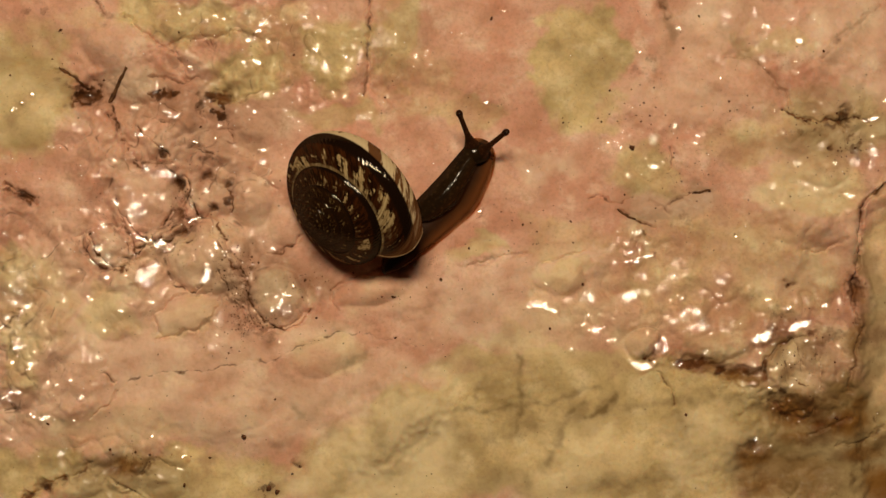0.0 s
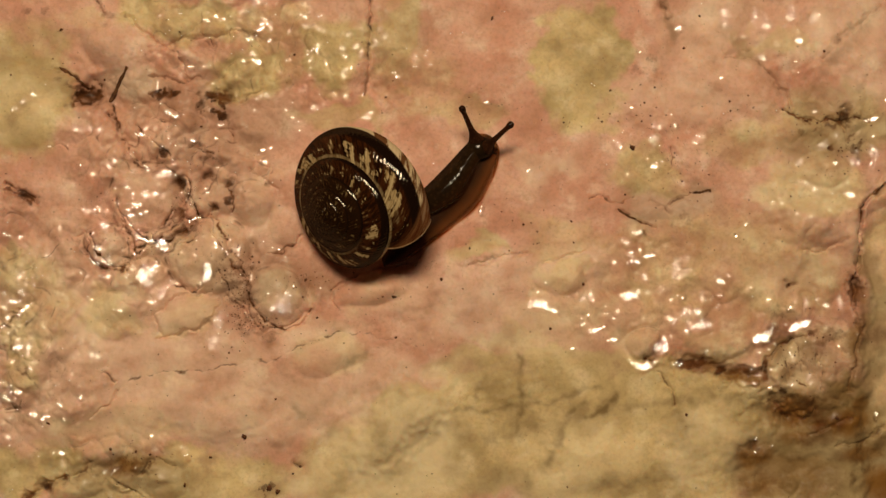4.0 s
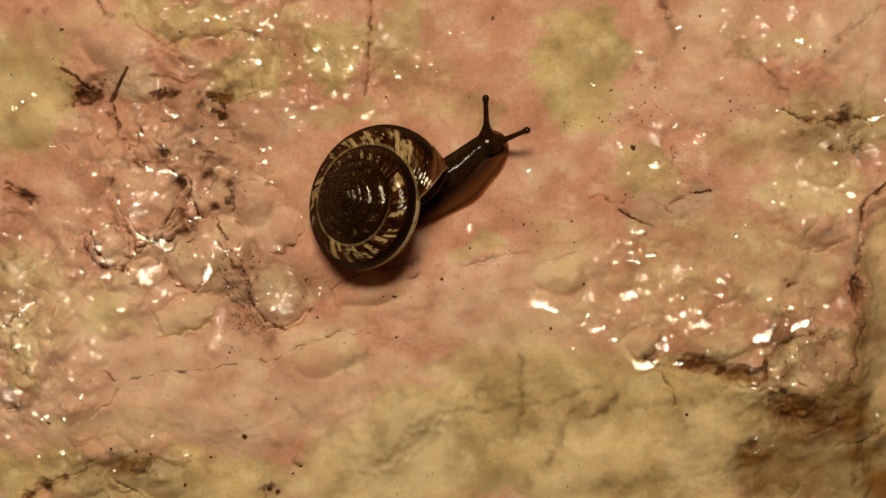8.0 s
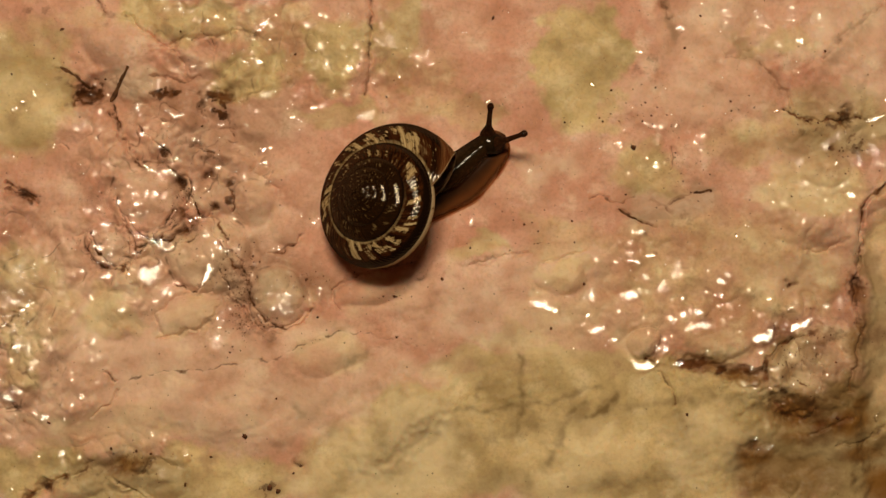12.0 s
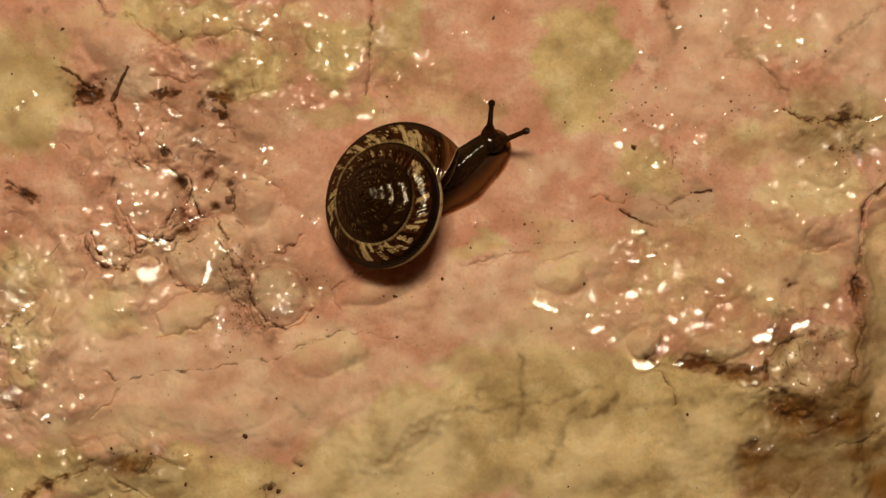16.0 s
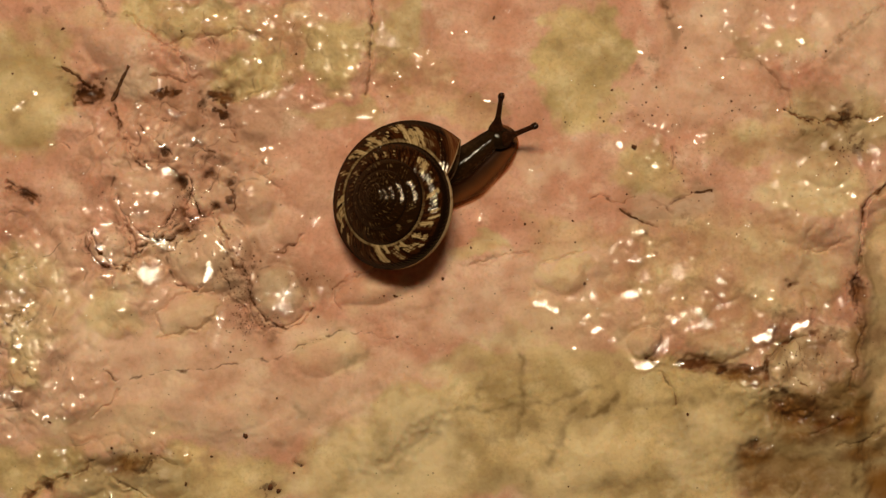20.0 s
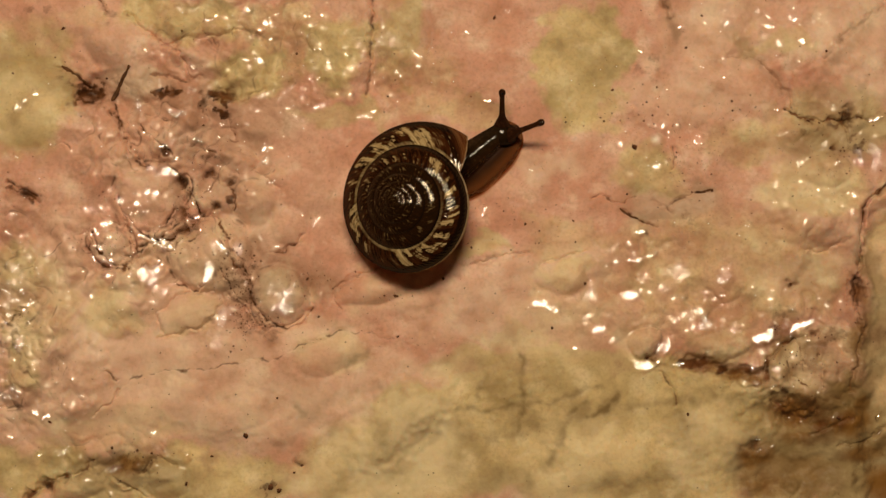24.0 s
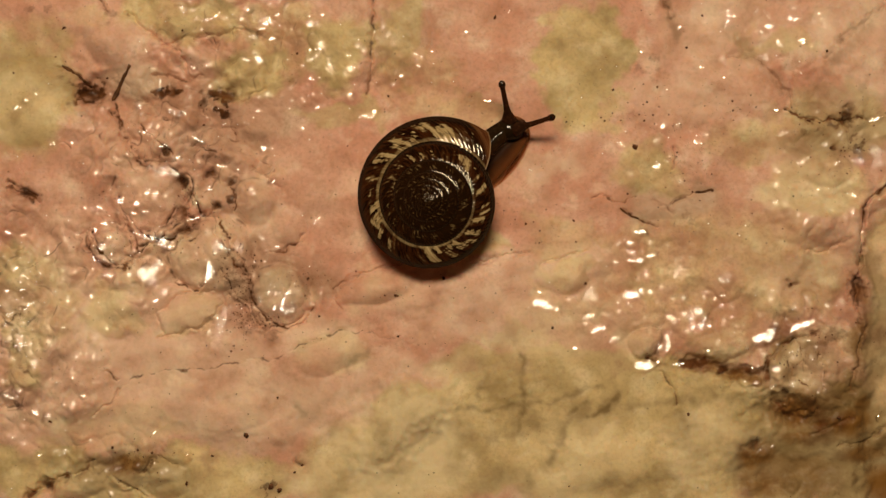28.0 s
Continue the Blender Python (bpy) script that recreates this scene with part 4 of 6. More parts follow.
bead(-31.74, 20.88, 0.5, 0.25, -70, 0.14)
bead(-29.04, 14.28, 0.92, 0.34, -35, -0.14)
bead(-27.96, 13.98, 0.76, 0.34, 10, -0.21)
bead(-32.64, 14.94, 0.67, 0.42, -60, -0.28)
bead(-32.16, 12.18, 0.67, 0.34, 10, -0.07)
bead(-26.34, 11.46, 0.76, 0.25, -30, 0.21)
bead(-26.64, 19.14, 0.59, 0.5, 0)
bead(-29.76, 10.74, 0.59, 0.34, 30, 0.21)
bead(-28.44, 9.36, 0.67, 0.25, 15)
bead(-27.84, 24.96, 0.42, 0.25, -30, 0.14)
bead(-29.04, 24.06, 0.25, 0.21, 0)
bead(-25.14, 24.06, 0.59, 0.34, 10, -0.07)
bead(-24.24, 24.66, 0.42, 0.42, 0)
bead(-23.16, 24.36, 0.34, 0.25, 0)
bead(-45.24, 14.76, 0.67, 0.59, -30)
bead(-43.32, 16.26, 0.42, 0.5, 0)
bead(-44.34, 15.48, 0.42, 0.34, 0)
bead(-41.64, 10.86, 0.5, 0.29, 10, -0.14)
bead(-45.54, 9.66, 0.42, 0.21, -30, 0.28)
bead(-19.26, 23.76, 1.34, 0.5, 55, 0.21)
bead(-20.52, 22.26, 0.59, 0.29, 0, 0.28)
bead(-18.54, 22.14, 0.42, 0.34, 0)
bead(-21.24, 19.86, 0.67, 0.29, -25, 0.14)
bead(-19.74, 19.86, 0.67, 0.5, -50)
bead(-20.88, 25.14, 0.42, 0.25, -30, 0.28)
bead(-18.66, 25.98, 0.42, 0.25, 0)
bead(-18.06, 24.66, 0.34, 0.25, 30)
bead(-13.62, 21.06, 0.5, 0.34, 0, 0.07)
bead(-10.32, 20.34, 0.59, 0.25, -20, -0.07)
bead(-12.36, 19.44, 0.42, 0.29, -40, 0.28)
bead(-9.96, 19.08, 0.59, 0.34, 0, -0.07)
bead(-14.34, 17.94, 0.42, 0.25, -30, 0.14)
bead(-13.44, 17.94, 0.34, 0.34, 0)
bead(-11.64, 16.5, 0.59, 0.25, -60, -0.07)
bead(-10.14, 16.2, 0.59, 0.25, 10, -0.07)
bead(-7.44, 17.58, 0.34, 0.25, 0)
bead(-2.94, 20.46, 0.92, 0.34, -35)
bead(-1.74, 20.76, 0.42, 0.34, 40)
bead(-2.94, 19.26, 0.34, 0.25, 0)
bead(-5.04, 18.36, 0.76, 0.34, -50, -0.21)
bead(-5.64, 17.34, 0.25, 0.25, 0)
bead(-1.32, 19.56, 0.42, 0.21, 0, -0.21)
bead(-14.64, 24.54, 0.42, 0.21, 20, 0.28)
bead(-13.14, 24.66, 0.34, 0.21, -20)
bead(-8.34, 13.92, 1.18, 0.29, 0, -0.14)
bead(-7.74, 14.46, 0.42, 0.21, 0, 0.14)
bead(-13.62, 14.94, 0.59, 0.25, 15, 0.28)
bead(-16.14, 13.98, 0.42, 0.34, 0)
bead(-15.24, 12.66, 0.34, 0.25, 0)
bead(-15.24, 13.56, 0.25, 0.17, 0, 0.21)
bead(-16.74, 14.82, 0.34, 0.21, -45, -0.07)
bead(-18.84, 10.56, 0.84, 0.25, 15, -0.28)
bead(-19.02, 9.18, 0.34, 0.5, 0)
bead(-17.94, 9.78, 0.25, 0.34, -40)
bead(4.56, 15.6, 0.59, 0.25, -10, -0.28)
bead(2.16, 22.86, 0.42, 0.25, 0, -0.21)
bead(0.78, 22.86, 0.34, 0.25, 0)
bead(6.54, 25.26, 0.34, 0.25, 0)
bead(-1.14, 9.06, 0.38, 0.17, 30, 0.07)
bead(14.28, 15.9, 0.34, 0.25, 0)
bead(15.84, 17.46, 0.34, 0.25, 0)
bead(20.76, 20.88, 0.34, 0.25, 0)
bead(18.36, 11.1, 0.92, 0.5, -30, 0.07)
bead(19.08, 12.54, 0.34, 0.25, 0)
bead(20.04, 15.06, 0.25, 0.25, 0)
bead(22.26, 8.76, 0.67, 0.25, 0, 0.21)
bead(16.56, 10.74, 0.42, 0.17, -10, 0.28)
bead(21.48, 9.66, 0.29, 0.34, 0)
bead(9.06, 8.34, 0.42, 0.17, 0)
bead(24.96, 23.46, 0.59, 0.5, 0)
bead(27.36, 26.16, 0.42, 0.25, 0, -0.28)
bead(34.26, 23.58, 0.76, 0.5, -20, 0.07)
bead(33.54, 23.04, 0.25, 0.17, 0, -0.14)
bead(37.68, 21.96, 0.5, 0.5, -30)
bead(29.16, 22.98, 0.21, 0.21, 0)
bead(24.66, 13.14, 0.42, 0.59, 0)
bead(26.76, 11.28, 0.59, 0.25, 0)
bead(27.06, 12.06, 0.59, 0.25, 10, 0.07)
bead(27.12, 19.26, 0.21, 0.21, 0)
bead(29.4, 18.06, 0.21, 0.21, 0)
bead(35.16, 14.7, 0.34, 0.25, 0)
bead(37.56, 18.66, 0.25, 0.25, 0)
bead(37.26, 19.86, 0.25, 0.21, 0)
bead(45.36, 13.74, 1.26, 0.25, 20, 0.1)
bead(46.74, 15.66, 0.25, 0.59, 0)
bead(41.34, 9.06, 0.42, 0.34, 0)
bead(-31.32, 8.46, 1.09, 0.25, -35, 0.21)
bead(-29.52, 7.8, 1.68, 0.34, -10, 0.2)
bead(-33.24, 6.54, 0.42, 0.25, -30)
bead(-31.44, 5.64, 0.67, 0.25, 0)
bead(-30.24, 5.76, 0.42, 0.34, 0)
bead(-34.32, 4.86, 0.34, 0.42, 0)
bead(-32.34, 4.56, 0.76, 0.42, 0, 0.21)
bead(-31.56, 3.78, 0.59, 0.21, 20, 0.14)
bead(-32.82, 3.54, 0.67, 0.34, 0)
bead(-32.94, 2.64, 0.34, 0.34, 0)
bead(-35.64, 2.46, 0.84, 0.21, 20, 0.07)
bead(-25.14, 6.18, 0.34, 0.67, 20)
bead(-26.76, 4.74, 0.34, 0.25, 0)
bead(-26.34, 3.18, 0.92, 0.25, 20, -0.21)
bead(-23.94, 8.58, 0.42, 0.59, 20)
bead(-31.74, 1.14, 1.43, 0.34, -20, 0.07)
bead(-30.06, 0.66, 0.84, 0.92, 40)
bead(-29.22, -0.12, 1.26, 0.38, 0, -0.2)
bead(-36.24, 0.06, 0.84, 0.5, -10, -0.14)
bead(-35.64, -1.44, 0.76, 0.42, 0, -0.21)
bead(-37.44, -1.26, 0.34, 0.76, 25)
bead(-32.1, -2.64, 0.5, 1.34, -8, -0.3)
bead(-31.32, -3.54, 1.18, 0.42, 10, 0.4)
bead(-30.42, -1.74, 0.46, 1.43, -12, 0.3)
bead(-33.54, -2.94, 0.25, 0.59, 0)
bead(-35.64, -2.94, 0.76, 0.17, -5, 0.07)
bead(-24.84, -2.04, 0.59, 1.93, 8, -0.4)
bead(-25.32, -3.54, 0.67, 0.34, 40, 0.21)
bead(-32.64, -0.54, 0.25, 0.25, 0)
bead(-38.46, -2.46, 0.25, 0.42, 0)
bead(-37.44, -5.34, 0.5, 0.25, 20, -0.07)
bead(-30.72, -5.64, 0.42, 0.25, 20, -0.28)
bead(-34.14, -6.48, 0.5, 0.21, -10, 0.07)
bead(-23.64, 0.06, 0.59, 0.34, -30, 0.07)
bead(-23.46, -7.74, 0.34, 0.84, 0)
bead(-27.54, 2.76, 0.25, 0.25, 0)
bead(-36.84, 1.56, 0.42, 0.34, 0)
bead(-36.72, 4.14, 0.34, 0.34, 0)
bead(-34.74, 6.36, 0.25, 0.25, 0)
bead(-46.44, 1.56, 0.76, 0.25, -30, -0.14)
bead(-44.94, 1.26, 0.34, 0.42, 0)
bead(-45.24, -2.34, 0.42, 0.34, 0)
bead(-44.52, -3.06, 0.59, 0.25, 0, -0.07)
bead(-44.64, -4.62, 0.42, 0.67, 0)
bead(-46.32, -4.74, 0.5, 0.34, -50, 0.21)
bead(-45.24, -5.64, 0.42, 0.25, 0)
bead(-43.86, -5.94, 1.01, 0.25, 45, 0.07)
bead(-46.14, -7.26, 0.5, 0.42, 0)
bead(-46.56, -8.22, 0.34, 0.59, 0)
bead(-45.24, -10.44, 0.34, 0.42, 0)
bead(-44.34, -10.26, 0.76, 0.34, 10, -0.28)
bead(-43.62, -12.66, 0.59, 0.25, 0)
bead(-44.76, -15.12, 0.67, 0.25, 10, 0.28)
bead(-46.14, -15.84, 1.01, 0.29, -25, -0.28)
bead(-45.36, -14.94, 0.25, 0.76, -20)
bead(-43.44, -17.64, 0.76, 0.34, -35, -0.07)
bead(-42.24, -17.82, 0.59, 0.42, 20)
bead(-40.92, -14.34, 0.34, 0.25, 0)
bead(-38.34, -15.72, 0.42, 0.59, 20)
bead(-39.24, -13.86, 0.25, 0.25, 0)
bead(-40.44, -16.62, 0.25, 0.25, 0)
bead(-40.14, -18.06, 0.25, 0.25, 0)
bead(-45.96, -20.1, 0.25, 0.34, 0)
bead(-43.14, -22.14, 0.21, 0.25, 0)
bead(-40.74, -21.84, 0.59, 0.34, 40, 0.21)
bead(-27.54, -22.02, 0.42, 0.29, 0, 0.28)
bead(-30.96, -19.74, 0.25, 0.5, 0)
bead(-46.14, -25.74, 0.17, 0.34, 0)
bead(-44.94, -9.54, 0.67, 0.25, 30, -0.14)
bead(-45.54, -11.94, 0.34, 0.25, 0)
bead(-23.04, -0.24, 0.59, 0.34, 0, 0.28)
bead(-16.62, -4.74, 0.84, 0.25, -25, 0.21)
bead(-17.94, -6.24, 0.25, 0.34, 0)
bead(-17.22, -6.42, 0.25, 0.25, 0)
bead(-15.9, -3.9, 0.25, 0.21, 0)
bead(-18.06, -4.86, 0.25, 0.25, 0)
bead(-13.62, 2.94, 0.92, 0.29, 50)
bead(-17.76, 0.0, 0.76, 0.25, 0, 0.28)
bead(-15.24, 3.48, 0.34, 0.25, 30)
bead(9.66, -5.94, 1.09, 0.38, 0, -0.28)
bead(11.28, -6.36, 1.18, 0.38, -15)
bead(9.96, -4.74, 0.34, 0.25, 0)
bead(10.86, -3.54, 0.25, 0.25, 0)
bead(15.36, -7.14, 0.5, 0.5, 40)
bead(14.76, -8.04, 0.25, 0.42, -30)
bead(16.26, -8.64, 1.01, 0.59, 20, 0.28)
bead(17.76, -9.72, 1.01, 0.34, 25, -0.28)
bead(13.56, -10.62, 0.5, 0.34, 45, 0.07)
bead(20.46, 1.74, 0.92, 0.34, 0)
bead(19.56, 0.66, 0.59, 0.5, 35)
bead(19.86, -0.42, 0.34, 0.25, 0)
bead(19.68, -1.32, 0.5, 0.42, 0)
bead(20.58, -1.26, 0.5, 0.42, 20)
bead(21.96, -0.72, 0.92, 0.34, 15)
bead(18.06, -1.44, 0.34, 0.25, 0)
bead(19.86, -4.86, 1.26, 0.67, 15, 0.3)
bead(21.6, 0.66, 0.25, 0.21, 0)
bead(29.46, -3.42, 0.67, 0.5, -10)
bead(25.26, -5.22, 0.34, 0.34, 0)
bead(25.68, -6.24, 0.25, 0.34, 0)
bead(26.76, -6.54, 0.59, 0.67, 0)
bead(25.26, -6.96, 0.42, 0.34, 0)
bead(24.36, -7.56, 0.59, 0.59, 30)
bead(29.28, -4.86, 0.42, 0.34, 0)
bead(28.56, -5.04, 0.25, 0.25, 0)
bead(29.28, -6.12, 0.42, 0.67, 0)
bead(26.46, -8.04, 2.1, 0.38, 30, 0.25)
bead(34.86, 4.98, 0.42, 0.42, 0)
bead(32.04, 2.58, 0.42, 0.34, 20)
bead(31.14, 1.38, 0.34, 0.25, 30)
bead(27.84, 2.64, 0.25, 0.25, 0)
bead(32.76, -5.04, 0.25, 0.42, 0)
bead(34.38, -5.34, 0.34, 0.34, 0)
bead(36.66, -6.24, 0.34, 0.34, 20)
bead(40.44, -6.06, 0.34, 0.42, -20)
bead(34.56, -8.52, 0.76, 0.34, 40, 0.28)
bead(37.86, -8.04, 2.27, 0.42, 28, 0.35)
bead(33.36, -9.42, 1.85, 0.55, 8, 0.35)
bead(20.28, -11.94, 0.92, 0.34, -25, 0.3)
bead(21.48, -12.42, 1.76, 0.34, 3, 0.35)
bead(22.44, -11.94, 0.42, 0.34, 40)
bead(23.28, -9.54, 0.42, 0.42, -40)
bead(23.58, -10.26, 0.34, 1.34, -10, -0.5)
bead(24.84, -12.24, 0.76, 0.42, 0, -0.21)
bead(32.46, -12.54, 0.25, 0.59, -10)
bead(36.66, -11.04, 0.34, 0.5, 0)
bead(35.16, -10.14, 0.25, 0.34, 0)
bead(36.66, -14.46, 0.38, 0.42, 0)
bead(42.96, 5.76, 0.92, 0.34, -25, -0.28)
bead(39.36, 6.36, 0.25, 0.34, 0)
bead(27.66, -10.86, 0.34, 0.29, 20)
bead(31.56, -10.44, 0.34, 0.5, 0)
bead(34.86, -21.12, 0.59, 0.25, 30)
bead(33.36, -20.22, 0.34, 0.25, 50)
bead(33.36, -21.54, 0.42, 0.21, 30, 0.21)
bead(46.26, -17.64, 0.34, 1.01, -20)
bead(38.46, -9.84, 0.25, 0.34, 0)
bead(34.56, -14.64, 0.29, 0.29, 0)
bead(-31.3, -2.76, 1.25, 0.5, 60, 0.45)
bead(-25.0, -2.6, 1.4, 0.45, 75, 0.25)
bead(-17.1, -5.9, 1.2, 0.4, 80, -0.2)
bead(-16.6, -6.7, 0.9, 0.34, 12, 0.1)
bead(-29.2, 8.1, 1.6, 0.4, -20, -0.2)
bead(21.1, -12.3, 1.8, 0.6, -5, 0.25)
bead(33.6, -9.3, 1.5, 0.65, 22, 0.2)
bead(37.9, -7.9, 1.2, 0.45, 25, 0.1)
bead(10.3, -5.9, 1.4, 0.55, -12, -0.1)
bead(19.6, -4.8, 1.1, 0.55, 10, 0.2)
bead(27.4, -8.3, 1.1, 0.45, 30, 0.1)
bead(22.6, -10.4, 0.9, 0.5, 70, 0.2)
bead(-33.53, 6.51, 0.32, 0.19, -5)
bead(-32.62, 5.73, 0.51, 0.19, 3)
bead(-31.42, 6.09, 0.25, 0.25, -22)
bead(-30.63, 5.67, 0.51, 0.19, 15)
bead(-34.43, 5.00, 0.25, 0.38, 26)
bead(-33.29, 4.16, 0.25, 0.25, -16)
bead(-32.44, 4.64, 0.44, 0.25, -24)
bead(-32.14, 3.62, 0.57, 0.19, -27)
bead(-33.10, 3.50, 0.25, 0.25, -33)
bead(-31.48, 3.86, 0.32, 0.19, 16)
bead(-36.24, 2.47, 0.51, 0.19, 35)
bead(-38.35, 4.16, 0.32, 0.19, 2)
bead(-37.02, 1.81, 0.25, 0.25, -28)
bead(-35.46, 0.96, 0.25, 0.25, -7)
bead(-36.54, -1.51, 0.51, 0.25, 31)
bead(-35.22, -0.66, 0.32, 0.25, 33)
bead(-38.53, -2.41, 0.25, 0.38, 11)
bead(-35.76, -3.08, 0.57, 0.19, 0)
bead(-24.06, 0.60, 0.32, 0.25, -13)
bead(-23.03, -0.60, 0.32, 0.32, -22)
bead(-18.57, -4.70, 0.25, 0.32, -2)
bead(-18.15, -6.45, 0.32, 0.25, -8)
bead(-16.46, -5.79, 0.57, 0.19, -32)
bead(-24.00, -7.54, 0.32, 0.38, -2)
bead(-23.70, -8.32, 0.38, 0.25, -1)
bead(-23.88, -9.11, 0.25, 0.32, -11)
bead(-30.99, -5.67, 0.44, 0.25, -14)
bead(-34.25, -6.57, 0.44, 0.19, 4)
bead(-23.76, 13.21, 0.38, 0.25, 2)
bead(-24.00, 11.76, 0.38, 0.25, 12)
bead(-22.19, 8.02, 0.25, 0.51, -24)
bead(-18.33, 6.99, 0.63, 0.25, 8)
bead(-19.36, 10.55, 0.57, 0.25, 14)
bead(-19.18, 9.04, 0.25, 0.32, 29)
bead(-37.63, -5.07, 0.38, 0.19, -4)
bead(-39.86, 2.77, 0.25, 0.19, -13)
bead(-40.52, 1.27, 0.25, 0.25, -4)


# ---- a fine glitter, added as tilted droplets where the stone is roughest ----
def droplets():
    """Tiny drops tilted to mirror the lamp, too many to count, in loose clusters of middle x, y, spread x, y and
    number.
    """
    verts, faces = [], []
    for cx, cy, sx, sy, count in (
            (-43.44, 6.66, 3.0, 2.0, 14), (-29.04, 6.66, 3.0, 3.0, 30), (-21.84, -3.54, 2.0, 2.0, 20), (-13.44, 15.66, 3.0, 1.4, 20), (-32.64, 10.26, 1.6, 2.0, 16),
            (-45.12, -3.54, 1.6, 3.4, 130), (-45.36, -11.34, 1.5, 4.0, 100), (-41.04, -14.94, 2.6, 3.4, 26), (-33.54, -1.74, 2.4, 1.2, 20), (-23.64, -8.64, 0.6, 1.0, 10), (-32.04, 4.86, 2.4, 2.0, 26), (-35.94, 0.66, 1.8, 2.2, 20),
            (-30.84, 12.06, 3.2, 2.4, 22), (-24.24, 0.06, 2.4, 1.6, 18), (-17.04, -5.04, 1.8, 1.6, 16), (-28.44, 24.06, 4.0, 1.6, 22), (-20.64, 21.66, 3.0, 3.4, 28),
            (-11.04, 21.06, 3.4, 3.6, 34), (-3.24, 19.26, 2.0, 2.0, 14), (-18.84, 12.06, 3.0, 2.4, 20), (-44.04, 15.66, 1.6, 1.2, 18), (25.86, 12.06, 2.4, 1.8, 22),
            (16.56, 18.06, 2.6, 2.0, 12), (20.76, 10.86, 2.6, 2.6, 22), (35.76, 22.26, 3.0, 2.2, 18), (28.56, -5.94, 5.0, 2.6, 40), (20.76, 0.06, 2.4, 1.8, 14),
            (15.36, -7.14, 2.4, 1.6, 18), (36.36, -9.54, 4.0, 3.6, 28), (41.76, 6.06, 3.0, 2.0, 12), (-37.44, -5.34, 3.0, 1.6, 12), (-26.34, 9.66, 2.0, 2.0, 16)):
        count = int(1.8 * count)
        x, y = rng.normal(cx, sx, count), rng.normal(cy, sy, count)
        z = survey(x, y)[0]
        for px, py, pz in zip(x, y, z):
            r = 0.05 + 0.17 * rng.rand() ** 2.2
            w, turn = r * (0.5 + 0.5 * rng.rand()), rng.uniform(-0.9, 0.9)
            gx, gy = -0.023 - 0.0045 * px, 0.190 - 0.0045 * py
            k = len(verts)
            for i in range(4):
                for j in range(10):
                    a = 2 * math.pi * j / 10
                    q = min(i, 2) * 0.45 + 0.1
                    u, v = q * r * math.cos(a), q * w * math.sin(a)
                    u, v = u * math.cos(turn) - v * math.sin(turn), u * math.sin(turn) + v * math.cos(turn)
                    verts.append((px + u, py + v, pz + 0.08 - gx * u - gy * v - 0.06 * q * q * r - (0.3 if i == 3 else 0)))
            faces.append(tuple(k + j for j in range(10)))
            faces += [(k + i * 10 + j, k + i * 10 + 10 + j, k + i * 10 + 10 + (j + 1) % 10, k + i * 10 + (j + 1) % 10) for i in range(3) for j in range(10)]
    ob = new("droplets", mesh_of("droplets", verts, faces, WATER))
    tagged(ob, "tiny clear droplets tilted to make glitter over wet rock", "droplets", kind="stuff")


droplets()


# ---- loose bits ----
def place_on_rock(ob, x, y, lift=0.0, turn=0.0, tilt=0.0):
    z = float(survey(np.array([x]), np.array([y]))[0][0])
    ob.matrix_world = pose(x * MM, y * MM, (z + lift) * MM, tilt, 0, turn)
    return ob


def crumb_mesh(seed, rx, ry, rz):
    """A worn crumb of soil."""
    rings = []
    for i in range(7):
        lat = -math.pi / 2 + math.pi * i / 6
        ring = []
        for k in range(10):
            a = 2 * math.pi * k / 10
            v = Vector((math.cos(a) * math.cos(lat), math.sin(a) * math.cos(lat), math.sin(lat)))
            r = 1 + 0.9 * noise.noise(v * 1.7 + Vector((seed * 7.1, 0, 0)))
            ring.append((v.x * rx * r, v.y * ry * r, v.z * rz * r))
        rings.append(ring)
    return mesh_of("crumb", *tube(rings, False), SOIL)


def soil_crumb(x, y, rx, ry, turn):
    ob = new("soil_crumb", crumb_mesh(x + 3 * y, rx, ry, min(rx, ry) * 0.7))
    place_on_rock(ob, x, y, min(rx, ry) * 0.25, turn)
    tagged(ob, "dark brown crumb of damp soil on rock", "soil crumb", group="soil crumbs on the rock")


soil_crumb(-21.12, -19.92, 0.29, 0.22, 123)
soil_crumb(20.04, 10.74, 0.32, 0.25, 152)
soil_crumb(17.76, 16.86, 0.11, 0.11, 120)
soil_crumb(28.26, 6.18, 0.18, 0.11, 79)
soil_crumb(-36.12, 18.0, 0.14, 0.11, 77)
soil_crumb(-45.84, 18.42, 0.11, 0.11, 2)
soil_crumb(-35.28, -21.24, 0.14, 0.14, 157)
soil_crumb(-41.94, -18.54, 0.22, 0.11, 145)
soil_crumb(13.56, 2.94, 0.14, 0.11, 146)
soil_crumb(8.46, 2.58, 0.14, 0.11, 109)
soil_crumb(-14.64, -3.3, 0.22, 0.11, 48)
soil_crumb(-5.34, -5.04, 0.18, 0.14, 140)
soil_crumb(14.76, -3.72, 0.18, 0.18, 79)
soil_crumb(11.34, -8.46, 0.18, 0.14, 97)
soil_crumb(-15.84, 20.64, 0.14, 0.14, 151)
soil_crumb(-6.12, 16.08, 0.14, 0.11, 73)
soil_crumb(-27.84, 22.86, 0.11, 0.11, 80)
soil_crumb(-18.54, -25.5, 0.29, 0.29, 163)
soil_crumb(-17.64, -25.86, 0.22, 0.25, 106)
soil_crumb(-15.24, -23.22, 0.18, 0.14, 74)
soil_crumb(-16.02, -23.94, 0.14, 0.11, 19)
soil_crumb(-24.84, -22.26, 0.18, 0.11, 166)
soil_crumb(-27.54, -25.14, 0.14, 0.22, 175)
